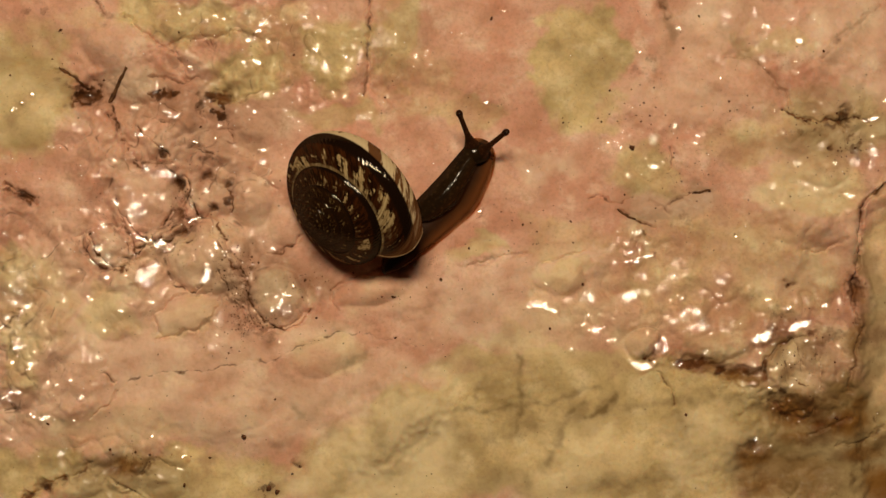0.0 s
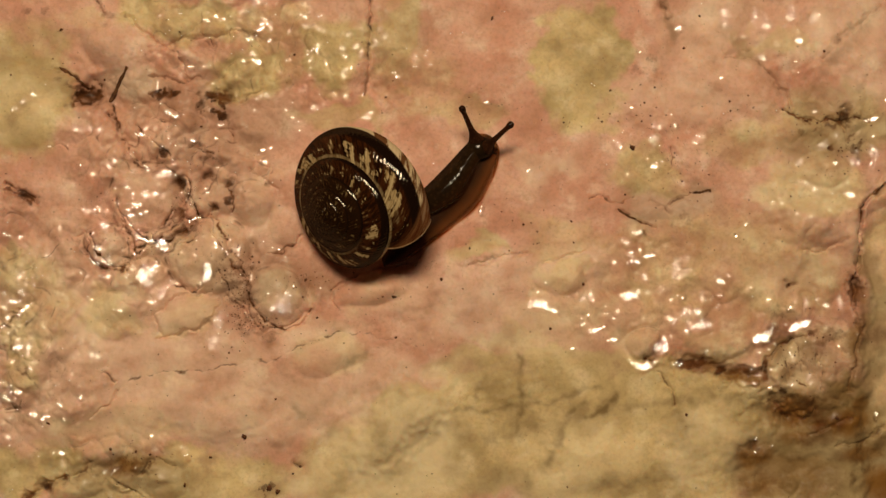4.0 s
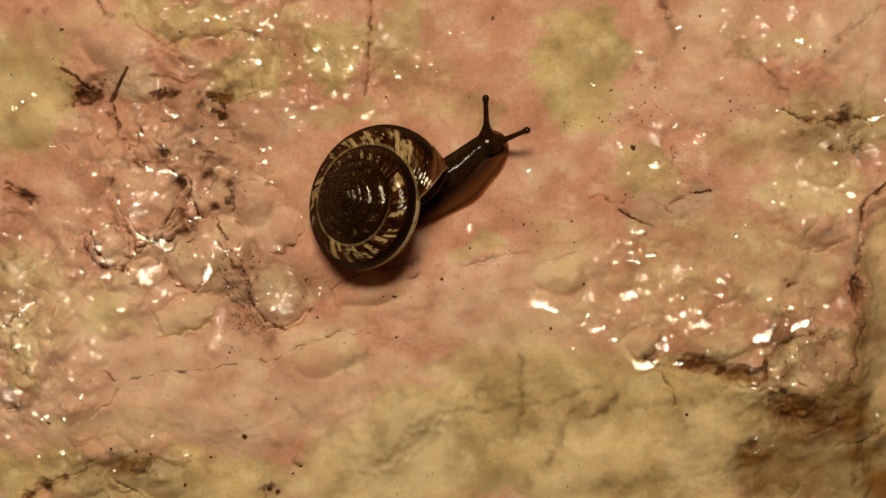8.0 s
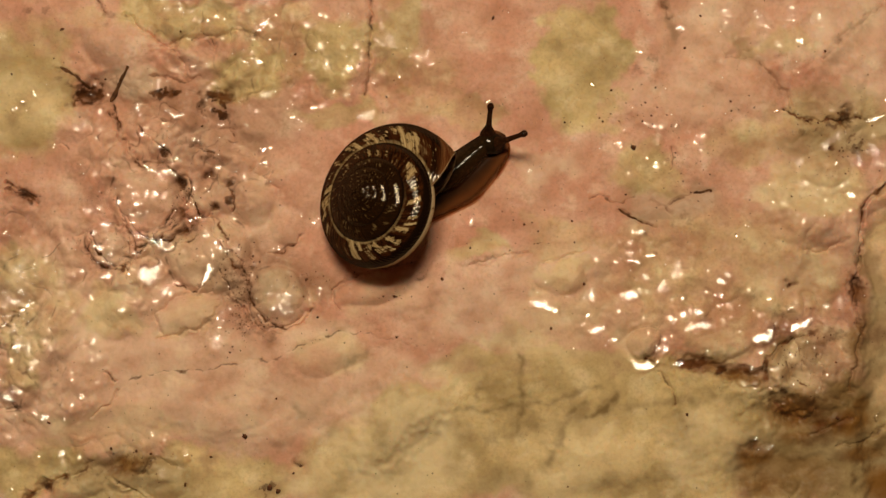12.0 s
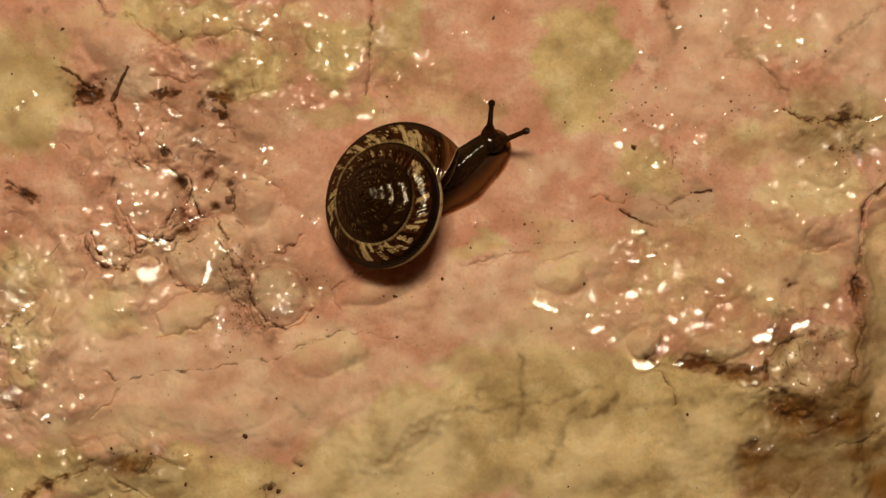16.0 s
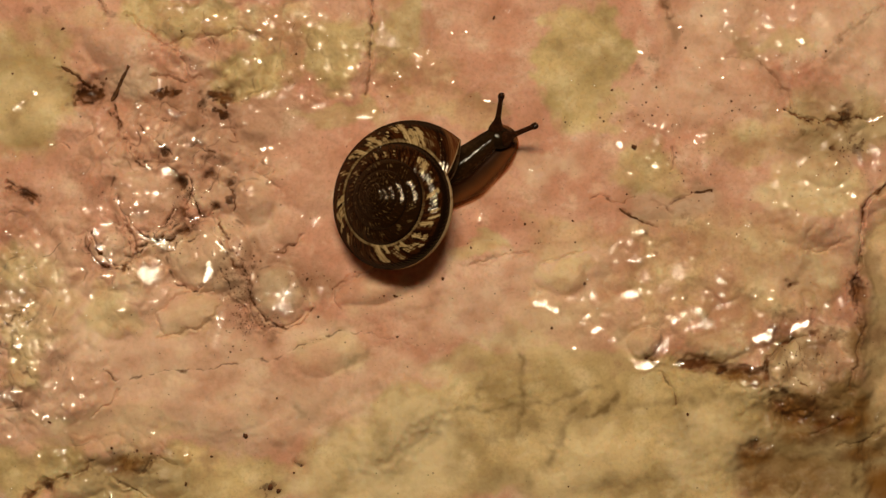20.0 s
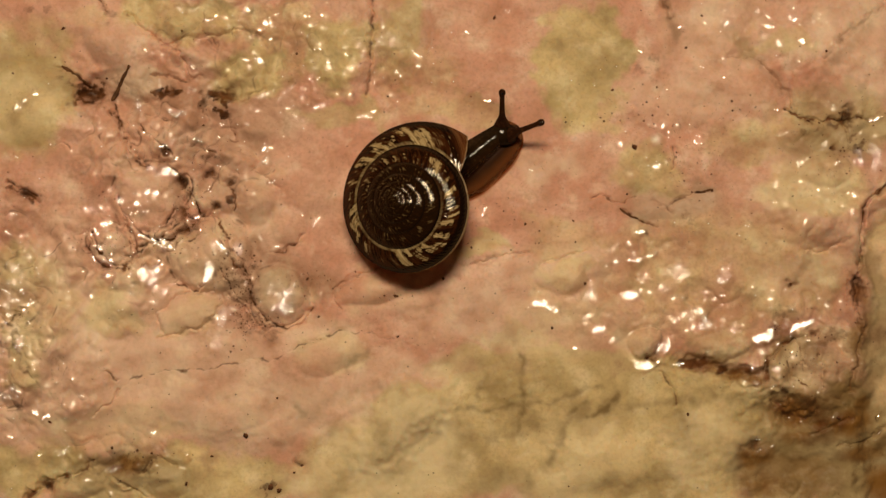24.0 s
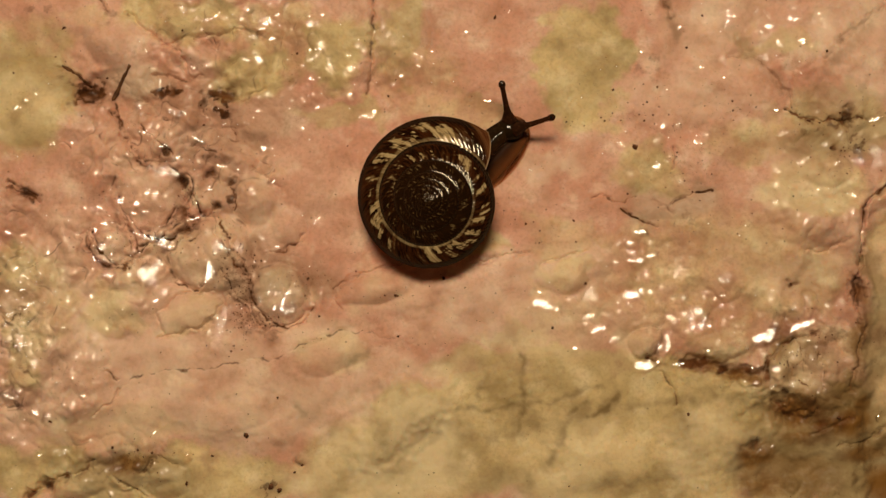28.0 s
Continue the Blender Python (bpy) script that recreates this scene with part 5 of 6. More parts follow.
soil_crumb(-32.64, -21.54, 0.14, 0.14, 120)
soil_crumb(-31.14, -21.84, 0.14, 0.14, 130)
soil_crumb(-29.64, 10.74, 0.14, 0.18, 116)
soil_crumb(30.36, 15.66, 0.11, 0.11, 30)
soil_crumb(21.36, 15.54, 0.11, 0.11, 66)
soil_crumb(21.96, 14.16, 0.11, 0.11, 25)
soil_crumb(21.06, 13.56, 0.11, 0.11, 130)
soil_crumb(40.86, 10.74, 0.18, 0.14, 61)
soil_crumb(43.8, 10.74, 0.14, 0.11, 44)
soil_crumb(2.76, 0.06, 0.14, 0.11, 110)
soil_crumb(-0.24, -3.24, 0.18, 0.14, 105)
soil_crumb(-13.44, -7.32, 0.14, 0.11, 29)
soil_crumb(25.86, -17.64, 0.18, 0.14, 90)
soil_crumb(41.76, -17.94, 0.22, 0.18, 160)
soil_crumb(19.26, 5.76, 0.11, 0.11, 130)
soil_crumb(16.86, 13.56, 0.11, 0.11, 0)
soil_crumb(12.78, 13.44, 0.11, 0.11, 70)
soil_crumb(27.24, 24.78, 0.14, 0.11, 110)
soil_crumb(25.56, 21.36, 0.14, 0.11, 85)
soil_crumb(40.26, 20.94, 0.11, 0.14, 21)
soil_crumb(36.66, -3.72, 0.22, 0.14, 114)
soil_crumb(-20.34, -0.84, 0.11, 0.11, 160)
soil_crumb(-19.56, -1.44, 0.11, 0.11, 101)
soil_crumb(21.36, -11.58, 0.29, 0.14, 162)
soil_crumb(5.16, 24.54, 0.25, 0.11, 66)
soil_crumb(-40.44, 23.16, 0.22, 0.11, 35)
soil_crumb(-34.74, 13.86, 0.11, 0.11, 85)
soil_crumb(-5.04, -9.42, 0.14, 0.11, 34)
soil_crumb(-22.14, -15.54, 0.07, 0.07, 145)
soil_crumb(-17.82, -15.96, 0.11, 0.11, 130)
soil_crumb(-26.04, 15.06, 0.11, 0.11, 140)
soil_crumb(-25.74, 12.96, 0.11, 0.14, 100)
soil_crumb(-22.44, -10.44, 0.11, 0.07, 35)
soil_crumb(-22.74, -11.04, 0.11, 0.11, 30)
soil_crumb(36.06, 14.76, 0.14, 0.14, 20)
soil_crumb(38.46, 13.56, 0.22, 0.18, 0)
soil_crumb(39.66, 13.38, 0.14, 0.11, 149)


def twig(label, width, *way):
    """A thin rotten twig along the way x, y, x, y ..."""
    points = []
    for i in range(0, len(way) - 2, 2):
        for k in range(6):
            t = k / 6
            points.append((way[i] * (1 - t) + way[i + 2] * t, way[i + 1] * (1 - t) + way[i + 3] * t))
    points.append(way[-2:])
    xs, ys = np.array([p[0] for p in points]), np.array([p[1] for p in points])
    zs = survey(xs, ys)[0]
    zs = np.maximum(zs, np.convolve(np.pad(zs, 2, "edge"), np.ones(5) / 5, "valid")) + width * 0.05
    rings = []
    for i in range(len(points)):
        j = min(i, len(points) - 2)
        d = Vector((xs[j + 1] - xs[j], ys[j + 1] - ys[j], 0)).normalized()
        side = Vector((-d.y, d.x, 0))
        w = width * (1 - 0.5 * abs(2 * i / (len(points) - 1) - 1) ** 3) * (1 + 0.8 * noise.noise((i * 0.7, width * 9, 1)))
        c = Vector((xs[i] - xs[0], ys[i] - ys[0], zs[i] - zs[0]))
        rings.append([tuple(c + side * (w * math.cos(a)) + Vector((0, 0, w * 0.8 * math.sin(a)))) for a in [2 * math.pi * k / 9 for k in range(9)]])
    ob = new("twig" if width > 0.1 else "hair", mesh_of("twig", *tube(rings), TWIG if width > 0.1 else FIBRE))
    ob.location = (xs[0] * MM, ys[0] * MM, float(zs[0]) * MM)
    tagged(ob, label, "twig" if width > 0.1 else "hair")


twig("short dark rotten twig lying in a rock hollow", 0.26, -33.48, 19.26, -34.32, 17.94, -34.86, 16.86, -35.64, 15.6)
twig("bent dark twig splinter beside a dirty hollow", 0.17, -40.8, 19.26, -39.72, 18.54, -38.88, 18.06, -37.92, 17.1)
twig("dark twig splinter stuck in a rock crack", 0.13, 18.48, 4.26, 19.44, 3.48, 20.46, 3.18)
twig("dark bark sliver on the rock", 0.15, 26.46, 5.88, 27.36, 6.06, 28.2, 6.3)
twig("fine curved dark hair on pink rock", 0.035, -42.72, -1.02, -42, -0.84, -41.52, -0.36, -41.22, 0.18, -40.68, 0.48)


def grit():
    """Fine dark grit strewn over the stone, thicker where it is dirty."""
    n = 7500
    x, y = rng.uniform(-47, 47, n), rng.uniform(-27, 27, n)
    z, f, _ = survey(x, y)
    clump = waves(x, y, 9, 101, 2)
    keep = (rng.rand(n) < 0.05 + 0.9 * np.clip(clump - 0.1, 0, 1) + 0.4 * f["dirt_shade"]) & (f["smooth"] < 0.5)
    x, y, z = x[keep], y[keep], z[keep]
    strewn = len(x)
    for cx, cy, sx, sy, count in ((-21.0, -4.6, 0.5, 2.2, 90), (-19.6, -8.0, 1.2, 0.5, 50), (-22.8, -0.6, 0.8, 1.6, 60), (-27.4, 5.5, 1.0, 1.4, 40), (-31.5, 0.4, 1.8, 0.6, 40), (38.5, -11.0, 2.2, 2.8, 120), (-21.36, -5.34, 0.9, 2.6, 110), (-20.04, -8.04, 1.2, 0.7, 30), (-22.44, -2.34, 1.6, 1.4, 40), (-13.44, -3.54, 2.6, 1.2, 34), (38.16, 8.46, 2.6, 3.0, 50), (24.96, 7.86, 2.6, 2.6, 40), (-32.94, -22.86, 2.2, 1.3, 60), (21.66, 14.46, 2.2, 2.2, 34), (30.36, 15.48, 1.8, 0.8, 20), (-22.74, -0.54, 1.4, 3.0, 40),
                                  (10.86, 2.46, 2.4, 1.8, 26), (-14.64, -3.54, 1.2, 0.9, 18), (43.26, 10.26, 1.6, 1.6, 40), (-5.64, -5.04, 1.6, 1.0, 20), (15.96, 13.56, 2.6, 0.6, 16),
                                  (-28.14, 2.46, 1.6, 1.4, 30), (-36.84, 5.76, 1.0, 0.8, 16), (24.06, 9.06, 1.4, 1.6, 22), (-39.24, 0.96, 1.6, 0.8, 14), (42.36, 13.56, 2.0, 1.2, 30)):
        mx, my = rng.normal(cx, sx, count), rng.normal(cy, sy, count)
        x, y, z = np.append(x, mx), np.append(y, my), np.append(z, survey(mx, my)[0])
    verts, faces = [], []
    for at, (a, b, c) in enumerate(zip(x, y, z)):
        r, k = (0.022 + 0.08 * rng.rand() ** 3.5) if at < strewn else (0.03 + 0.1 * rng.rand() ** 3), len(verts)
        s = 0.6 + 0.8 * rng.rand()
        verts += [(a + r * s, b, c), (a, b + r, c), (a - r, b, c), (a, b - r * s, c), (a, b, c + r * 0.7), (a, b, c - r)]
        faces += [(k + i, k + (i + 1) % 4, k + 4) for i in range(4)] + [(k + (i + 1) % 4, k + i, k + 5) for i in range(4)]
    ob = new("grit", mesh_of("grit", verts, faces, SOIL))
    tagged(ob, "fine dark grit strewn over wet rock", "grit", kind="stuff")


grit()


# ---- the snail ----
# Its own space: x forwards along the body, z up, the origin on the ground under the horns.
snail = tagged(new("snail"), "dark brown banded snail crawling over wet rock", "snail")


def loft(rows, flat=0.0, count=24):
    """A body skin: rows of x, y, z of the middle, half width, half height; flat: how far the under side is cut flat."""
    rings = []
    for x, y, z, w, h in rows:
        ring = []
        for k in range(count):
            a = 2 * math.pi * k / count
            s = math.sin(a)
            ring.append((x, y + w * math.cos(a), z + h * (s if s > 0 else s * (1 - flat))))
        rings.append(ring)
    return tube(rings)


def blend_rows(rows, steps=5):
    """Catmull-Rom in between the rows, for smooth skins."""
    rows = [np.array(r, float) for r in rows]
    rows = [2 * rows[0] - rows[1]] + rows + [2 * rows[-1] - rows[-2]]
    made = []
    for i in range(1, len(rows) - 2):
        for k in range(steps):
            t = k / steps
            a, b, c, d = rows[i - 1:i + 3]
            made.append(0.5 * (2 * b + (c - a) * t + (2 * a - 5 * b + 4 * c - d) * t * t + (3 * b - a - 3 * c + d) * t ** 3))
    made.append(rows[-2])
    for r in made:
        r[3:] = np.maximum(r[3:], 0.02)
    return made


foot_data = mesh_of("foot", *loft(blend_rows([
    (-16.6, 1.7, 0.1, 0.05, 0.05), (-16.0, 1.65, 0.3, 0.7, 0.3), (-14.5, 1.4, 0.4, 1.5, 0.7), (-12.5, 0.9, 0.4, 1.9, 0.9), (-9, -0.2, 0.4, 2.2, 1.1), (-6, -0.75, 0.4, 2.6, 1.5), (-3.5, -0.95, 0.4, 2.35, 1.6),
    (-1.5, -0.95, 0.4, 2.05, 1.4), (0, -0.8, 0.35, 1.65, 1.0), (0.7, -0.65, 0.25, 1.2, 0.45), (1.05, -0.6, 0.15, 0.5, 0.15), (1.15, -0.6, 0.12, 0.05, 0.05)]), 0.3, 48), SOLE)
hem = foot_data.attributes.new("hem", "FLOAT", "POINT")
hem.data.foreach_set("value", [abs(math.cos(2 * math.pi * (k % 48) / 48)) for k in range(len(foot_data.vertices))])
foot = part("foot", foot_data, snail, "amber-brown wet translucent foot")
neck_data = mesh_of("neck", *loft(blend_rows([
    (-10.2, 2.0, 0.7, 0.3, 0.6), (-9.4, 1.7, 0.6, 1.3, 1.7), (-8, 1.15, 0.5, 1.85, 2.4), (-6.5, 0.6, 0.5, 2.0, 2.65), (-5, 0.35, 0.5, 1.85, 2.65), (-3.6, 0.2, 0.5, 1.65, 2.6), (-2.2, 0.1, 0.65, 1.45, 2.45),
    (-0.9, 0.0, 1.2, 1.2, 1.95), (-0.2, 0, 1.8, 0.9, 1.25), (0.2, 0, 2.1, 0.1, 0.1)]), 0.8, 32), SKIN)
flank = neck_data.attributes.new("flank", "FLOAT", "POINT")
flank.data.foreach_set("value", [max(0.0, -math.cos(2 * math.pi * (k % 32) / 32)) for k in range(len(neck_data.vertices))])
neck = part("neck", neck_data, snail, "dark olive-brown warty neck")
head = part("head", mesh_of("head", *loft(blend_rows([
    (-1.6, 0, 2.2, 0.1, 0.1), (-1.4, 0, 2.2, 0.7, 0.65), (-1.1, 0, 2.22, 1.0, 0.9), (-0.6, 0, 2.3, 1.2, 1.02), (0.0, 0, 2.3, 1.22, 1.0), (0.5, 0, 2.1, 1.1, 0.95),
    (0.9, 0, 1.85, 0.9, 0.8), (1.2, 0, 1.65, 0.62, 0.6), (1.38, 0, 1.55, 0.3, 0.3), (1.42, 0, 1.55, 0.05, 0.05)]), 0.0), SKIN), snail, "dark glossy blunt head")


def horn(length, thick, tip):
    """A horn along +x from its root, a little swollen at the tip."""
    rows = [(-0.6, 0, 0, thick * 3.2, thick * 2.8), (0.0, 0, 0, thick * 2.3, thick * 2.2), (0.16 * length, 0, 0, thick * 1.4, thick * 1.4), (0.3 * length, 0, 0, thick * 1.1, thick * 1.1),
            (0.5 * length, 0, 0, thick, thick), (0.82 * length, 0, 0, thick * 0.95, thick * 0.95), (0.92 * length, 0, 0, tip, tip),
            (length, 0, 0, tip * 0.85, tip * 0.85), (length + tip * 0.7, 0, 0, 0.03, 0.03)]
    return mesh_of("horn", *loft(blend_rows(rows, 4), 0, 16), HORN)


def ball(r, material):
    rings = []
    for i in range(9):
        lat = -math.pi / 2 + math.pi * i / 8
        rings.append([(r * math.cos(lat) * math.cos(a), r * math.cos(lat) * math.sin(a), r * math.sin(lat)) for a in [2 * math.pi * k / 14 for k in range(14)]])
    return mesh_of("ball", *tube(rings, False), material)


LONG = 4.3
horns = []
for side in ("left", "right"):
    h = part("tentacle", horn(LONG, 0.27, 0.36), snail, "long dark eye tentacle with a swollen tip")
    e = part("eye", ball(0.24, EYE), h, "tiny black eye")
    e.location = (LONG * 0.965 * MM, 0, 0.13 * MM)
    horns.append(h)
for side in (1, -1):
    h = part("lower_tentacle", horn(0.6, 0.15, 0.2), head, "short dark lower feeler")
    h.matrix_local = pose(1.0 * MM, side * 0.55 * MM, 1.4 * MM, 0, 30, side * 32)

# clear films added to carry glints beside the foot, sloped to mirror the lamp
slime = []
for length, width, bend in ((0.75, 0.3, 0.0), (0.3, 0.75, 0.0), (4.6, 0.26, 0.022)):
    turn = radians(43 if bend else 35)
    gu, gv = -0.03 * math.cos(turn) + 0.185 * math.sin(turn), 0.185 * math.cos(turn) + 0.03 * math.sin(turn)
    rings = []
    for i in range(8):
        q = min(i, 6) / 6
        ring = []
        for a in [2 * math.pi * k / 40 for k in range(40)]:
            q = 0.97 if bend and i == 7 else q
            u, v = q * length * math.cos(a), q * width * math.sin(a)
            ring.append((u, v - bend * u * u, 0.25 - (0.7 * gu * u + gv * (v - bend * u * u) if bend else 0.187 * v - 0.023 * u) - (0.004 if bend else 0.03) * q * q - (0.03 if i == 7 and bend else 0.5 if i == 7 else 0)))
        rings.append(ring)
    slime.append(part("slime_glint", mesh_of("slime_glint", *tube(rings, False), WATER), snail, "clear slime film tilted to make a glint beside the foot"))

# The shell: a tube that shrinks as it winds back from the lip to the tip, and whose last whorl dips towards the mouth.
RIM, GROW, TALL, MIDDLE, TUBE_OUT, TUBE_UP, LEAN, DIP = 9.233, 1.433, 0.67, 0.554, 0.446, 0.274, 0.037, 0.53
WHORLS = 6.6


def shell_spot(turns, p):
    """The place on the shell at whorls back along the coil and p radians above the rim."""
    r = RIM * GROW ** (-turns)
    slant = 0.95 * max(0.0, 1 - (turns - LIP_AT) / 0.4) ** 2    # the inner edge of the mouth reaches further round
    tip = 0.45 * min(1.0, max(0.0, (turns - 4.2) / 2))    # the first whorls close over the middle
    out, up = math.cos(p), math.sin(p)
    a = 2 * math.pi * turns - slant * ((0.1 if up > 0 else 0.3) * up + 0.45 * (1 - out))
    dist = MIDDLE * (1 - tip) + TUBE_OUT * (1 + tip) * math.copysign(abs(out) ** 0.92, out)
    high = 1 - DIP * max(0.0, 1 - turns / 0.42) ** 1.5 if up > 0 else 1.35
    z = TUBE_UP * high * math.copysign(abs(up) ** 0.95, up) - LEAN * out
    return r * dist * math.cos(a), r * dist * math.sin(a), RIM * TALL + r * (z - TALL)


def shell_ring(turns, count=72):
    return [shell_spot(turns, 2 * math.pi * k / count) for k in range(count)]


STREAKS = []


def streak(at, wide, low, high, amount=1.0):
    """A straw streak on the shell: whorls back from the lip, half its width, and from which to which degree above the rim."""
    STREAKS.append((at, wide, low, high, amount))


for at in (0.110, 0.119, 0.128, 0.137, 0.147, 0.158):
    streak(at, 0.0024, 36, 74, 0.45)
streak(0.178, 0.009, 39, 70)
streak(0.196, 0.010, 42, 74)
streak(0.213, 0.011, 32, 72)
streak(0.231, 0.006, 34, 55)
streak(0.252, 0.004, 48, 54)
streak(0.259, 0.004, 57, 64)
streak(0.268, 0.005, 44, 50)
streak(0.268, 0.004, 32, 36)
streak(0.281, 0.004, 40, 46)
streak(0.270, 0.008, 56, 74, 0.8)
streak(0.292, 0.009, 40, 75)
streak(0.308, 0.008, 52, 76, 0.8)
streak(0.338, 0.007, 42, 76)
streak(0.354, 0.006, 42, 70)
streak(0.394, 0.005, 42, 62, 0.8)
streak(0.405, 0.004, 46, 72, 0.7)
streak(0.438, 0.018, 48, 76, 0.42)
streak(0.481, 0.011, 54, 78)
streak(0.507, 0.009, 44, 74, 0.9)
streak(0.523, 0.011, 52, 72)
streak(0.544, 0.008, 42, 66, 0.8)
streak(0.578, 0.008, 38, 62, 0.8)
streak(0.704, 0.012, 38, 84, 1.25)
streak(0.733, 0.008, 58, 78)
streak(0.753, 0.011, 34, 66, 0.75)
streak(0.773, 0.007, 58, 78, 0.8)
streak(0.793, 0.013, 42, 74, 0.85)
streak(0.815, 0.007, 32, 58, 0.8)
streak(0.844, 0.011, 38, 70, 0.85)
streak(0.888, 0.010, 42, 70)
streak(0.908, 0.006, 30, 60)
streak(0.926, 0.006, 34, 58, 0.9)
streak(0.978, 0.009, 36, 70)
streak(1.016, 0.006, 42, 56, 0.8)
streak(1.036, 0.005, 44, 50, 0.9)
streak(1.068, 0.015, 38, 66)
streak(1.093, 0.010, 42, 60)
streak(1.115, 0.005, 40, 52, 0.7)
streak(1.194, 0.006, 50, 72, 0.75)
streak(1.233, 0.007, 54, 76, 0.8)
streak(1.270, 0.007, 46, 76, 0.9)
streak(1.325, 0.011, 54, 70, 0.6)
streak(1.409, 0.030, 62, 80, 0.48)
streak(1.480, 0.010, 50, 66, 0.5)
streak(1.548, 0.012, 46, 70, 0.5)
streak(1.660, 0.010, 50, 70, 0.5)
streak(1.940, 0.014, 50, 72, 0.55)
streak(2.270, 0.016, 48, 70, 0.5)


def seam_angle(turns):
    """Degrees above the rim at which a whorl runs in under the whorl before it."""
    older = sorted((math.hypot(x, y), z) for x, y, z in (shell_spot(turns + 1, math.pi * k / 90) for k in range(91)))
    rs, zs = [r for r, _ in older], [z for _, z in older]
    for p in range(40, 180, 2):
        x, y, z = shell_spot(turns, radians(p))
        d = math.hypot(x, y)
        if d < rs[-1] and z < np.interp(d, rs, zs):
            return p
    return 180.0


def build_shell():
    count = 72
    turns = list(np.arange(LIP_AT, 2.4, 1 / 320)) + list(np.arange(2.4, WHORLS, 1 / 110))
    verts, faces = tube([shell_ring(t) for t in turns], False)
    faces = [tuple(reversed(f)) for f in faces]
    faces.append(tuple(range((len(turns) - 1) * count, len(turns) * count)))
    data = mesh_of("shell", verts, faces, SHELL)
    seam_at = (0.1, 0.2, 0.3, 0.45, 0.7)
    seam = np.interp(turns, seam_at, [seam_angle(t) for t in seam_at])[:, None]
    up = 360.0 * np.arange(count)[None] / count
    up = np.where(up > 240, up - 360, up)
    along = np.array(turns)[:, None] + (up - 60) * 0.0008
    fleck = np.zeros(along.shape)
    for at, wide, low, high, amount in STREAKS:
        across = np.clip(1.5 - np.abs(along - at) / wide, 0, 1)
        fleck = np.maximum(fleck, amount * across * np.clip((up - low) / 5 + 0.5, 0, 1) * np.clip((high - up) / 5 + 0.5, 0, 1))
    smudge = np.clip(1.6 - np.abs(along - 0.25) / 0.014, 0, 1) * (up > -45) + 0.35 * (along < 0.2)
    grow = data.attributes.new("growth", "FLOAT_VECTOR", "POINT")
    grow.data.foreach_set("vector", np.stack([along, up / 90 + 0 * along, (seam - up) / 90], -1).astype(np.float32).ravel())
    for name, values in (("fleck", fleck), ("smudge", smudge)):
        data.attributes.new(name, "FLOAT", "POINT").data.foreach_set("value", values.astype(np.float32).ravel())
    return data


shell = part("shell", build_shell(), snail, "glossy dark brown coiled shell with straw flecks")
rim = [Vector(v) for v in shell_ring(LIP_AT)]
mid = sum(rim, Vector()) / len(rim)
edge = []
for i, v in enumerate(rim):
    out = (v - mid).normalized()
    edge.append([tuple(v + out * (0.07 * math.cos(a)) + Vector((0.3, -0.95, 0)) * (0.09 * math.sin(a))) for a in [2 * math.pi * k / 8 for k in range(8)]])
edge.append(edge[0])
plug = [Vector(v) for v in shell_ring(LIP_AT + 0.035)]
heart = sum(plug, Vector()) / len(plug)
caps = [[tuple(heart + (v - heart) * k + Vector((0.5, -0.85, 0)) * d) for v in plug] for k, d in ((0.97, 0), (0.9, 0.35), (0.7, 0.7), (0.4, 0.9), (0.05, 0.95))]
part("mantle", mesh_of("mantle", *tube(caps), SKIN), shell, "dark moist mantle filling the shell's mouth")
part("lip", mesh_of("lip", *tube(edge, False), LIP), shell, "pale thin edge of the shell's mouth")

GROUND = 0.0    # height of the rock where the snail crawls


def crawl_at(body, t):
    """The body's pose at a time between its rows."""
    ts = [r[0] for r in body]
    x, y, heading = [float(np.interp(t, ts, [r[k] for r in body])) for k in (1, 2, 3)]
    return pose(x * MM, y * MM, GROUND * MM, 0, 0, heading)


def dense(rows, step=1.0):
    """Rows filled up so that none lie more than a second apart."""
    ts = sorted({r[0] for r in rows} | {k * step for k in range(int(rows[-1][0] / step) + 1)})
    return [(t, *[float(np.interp(t, [r[0] for r in rows], [r[k] for r in rows])) for k in range(1, len(rows[0]))]) for t in ts]


def leaning(x, y, z, east, north, mouth):
    """The shell's pose from the middle of its rim."""
    turn = Matrix.Rotation(radians(math.hypot(east, north)), 4, Vector((-north, east, 0)))
    return Matrix.Translation(Vector((x, y, z + GROUND)) * MM) @ turn @ Matrix.Rotation(radians(mouth), 4, "Z")


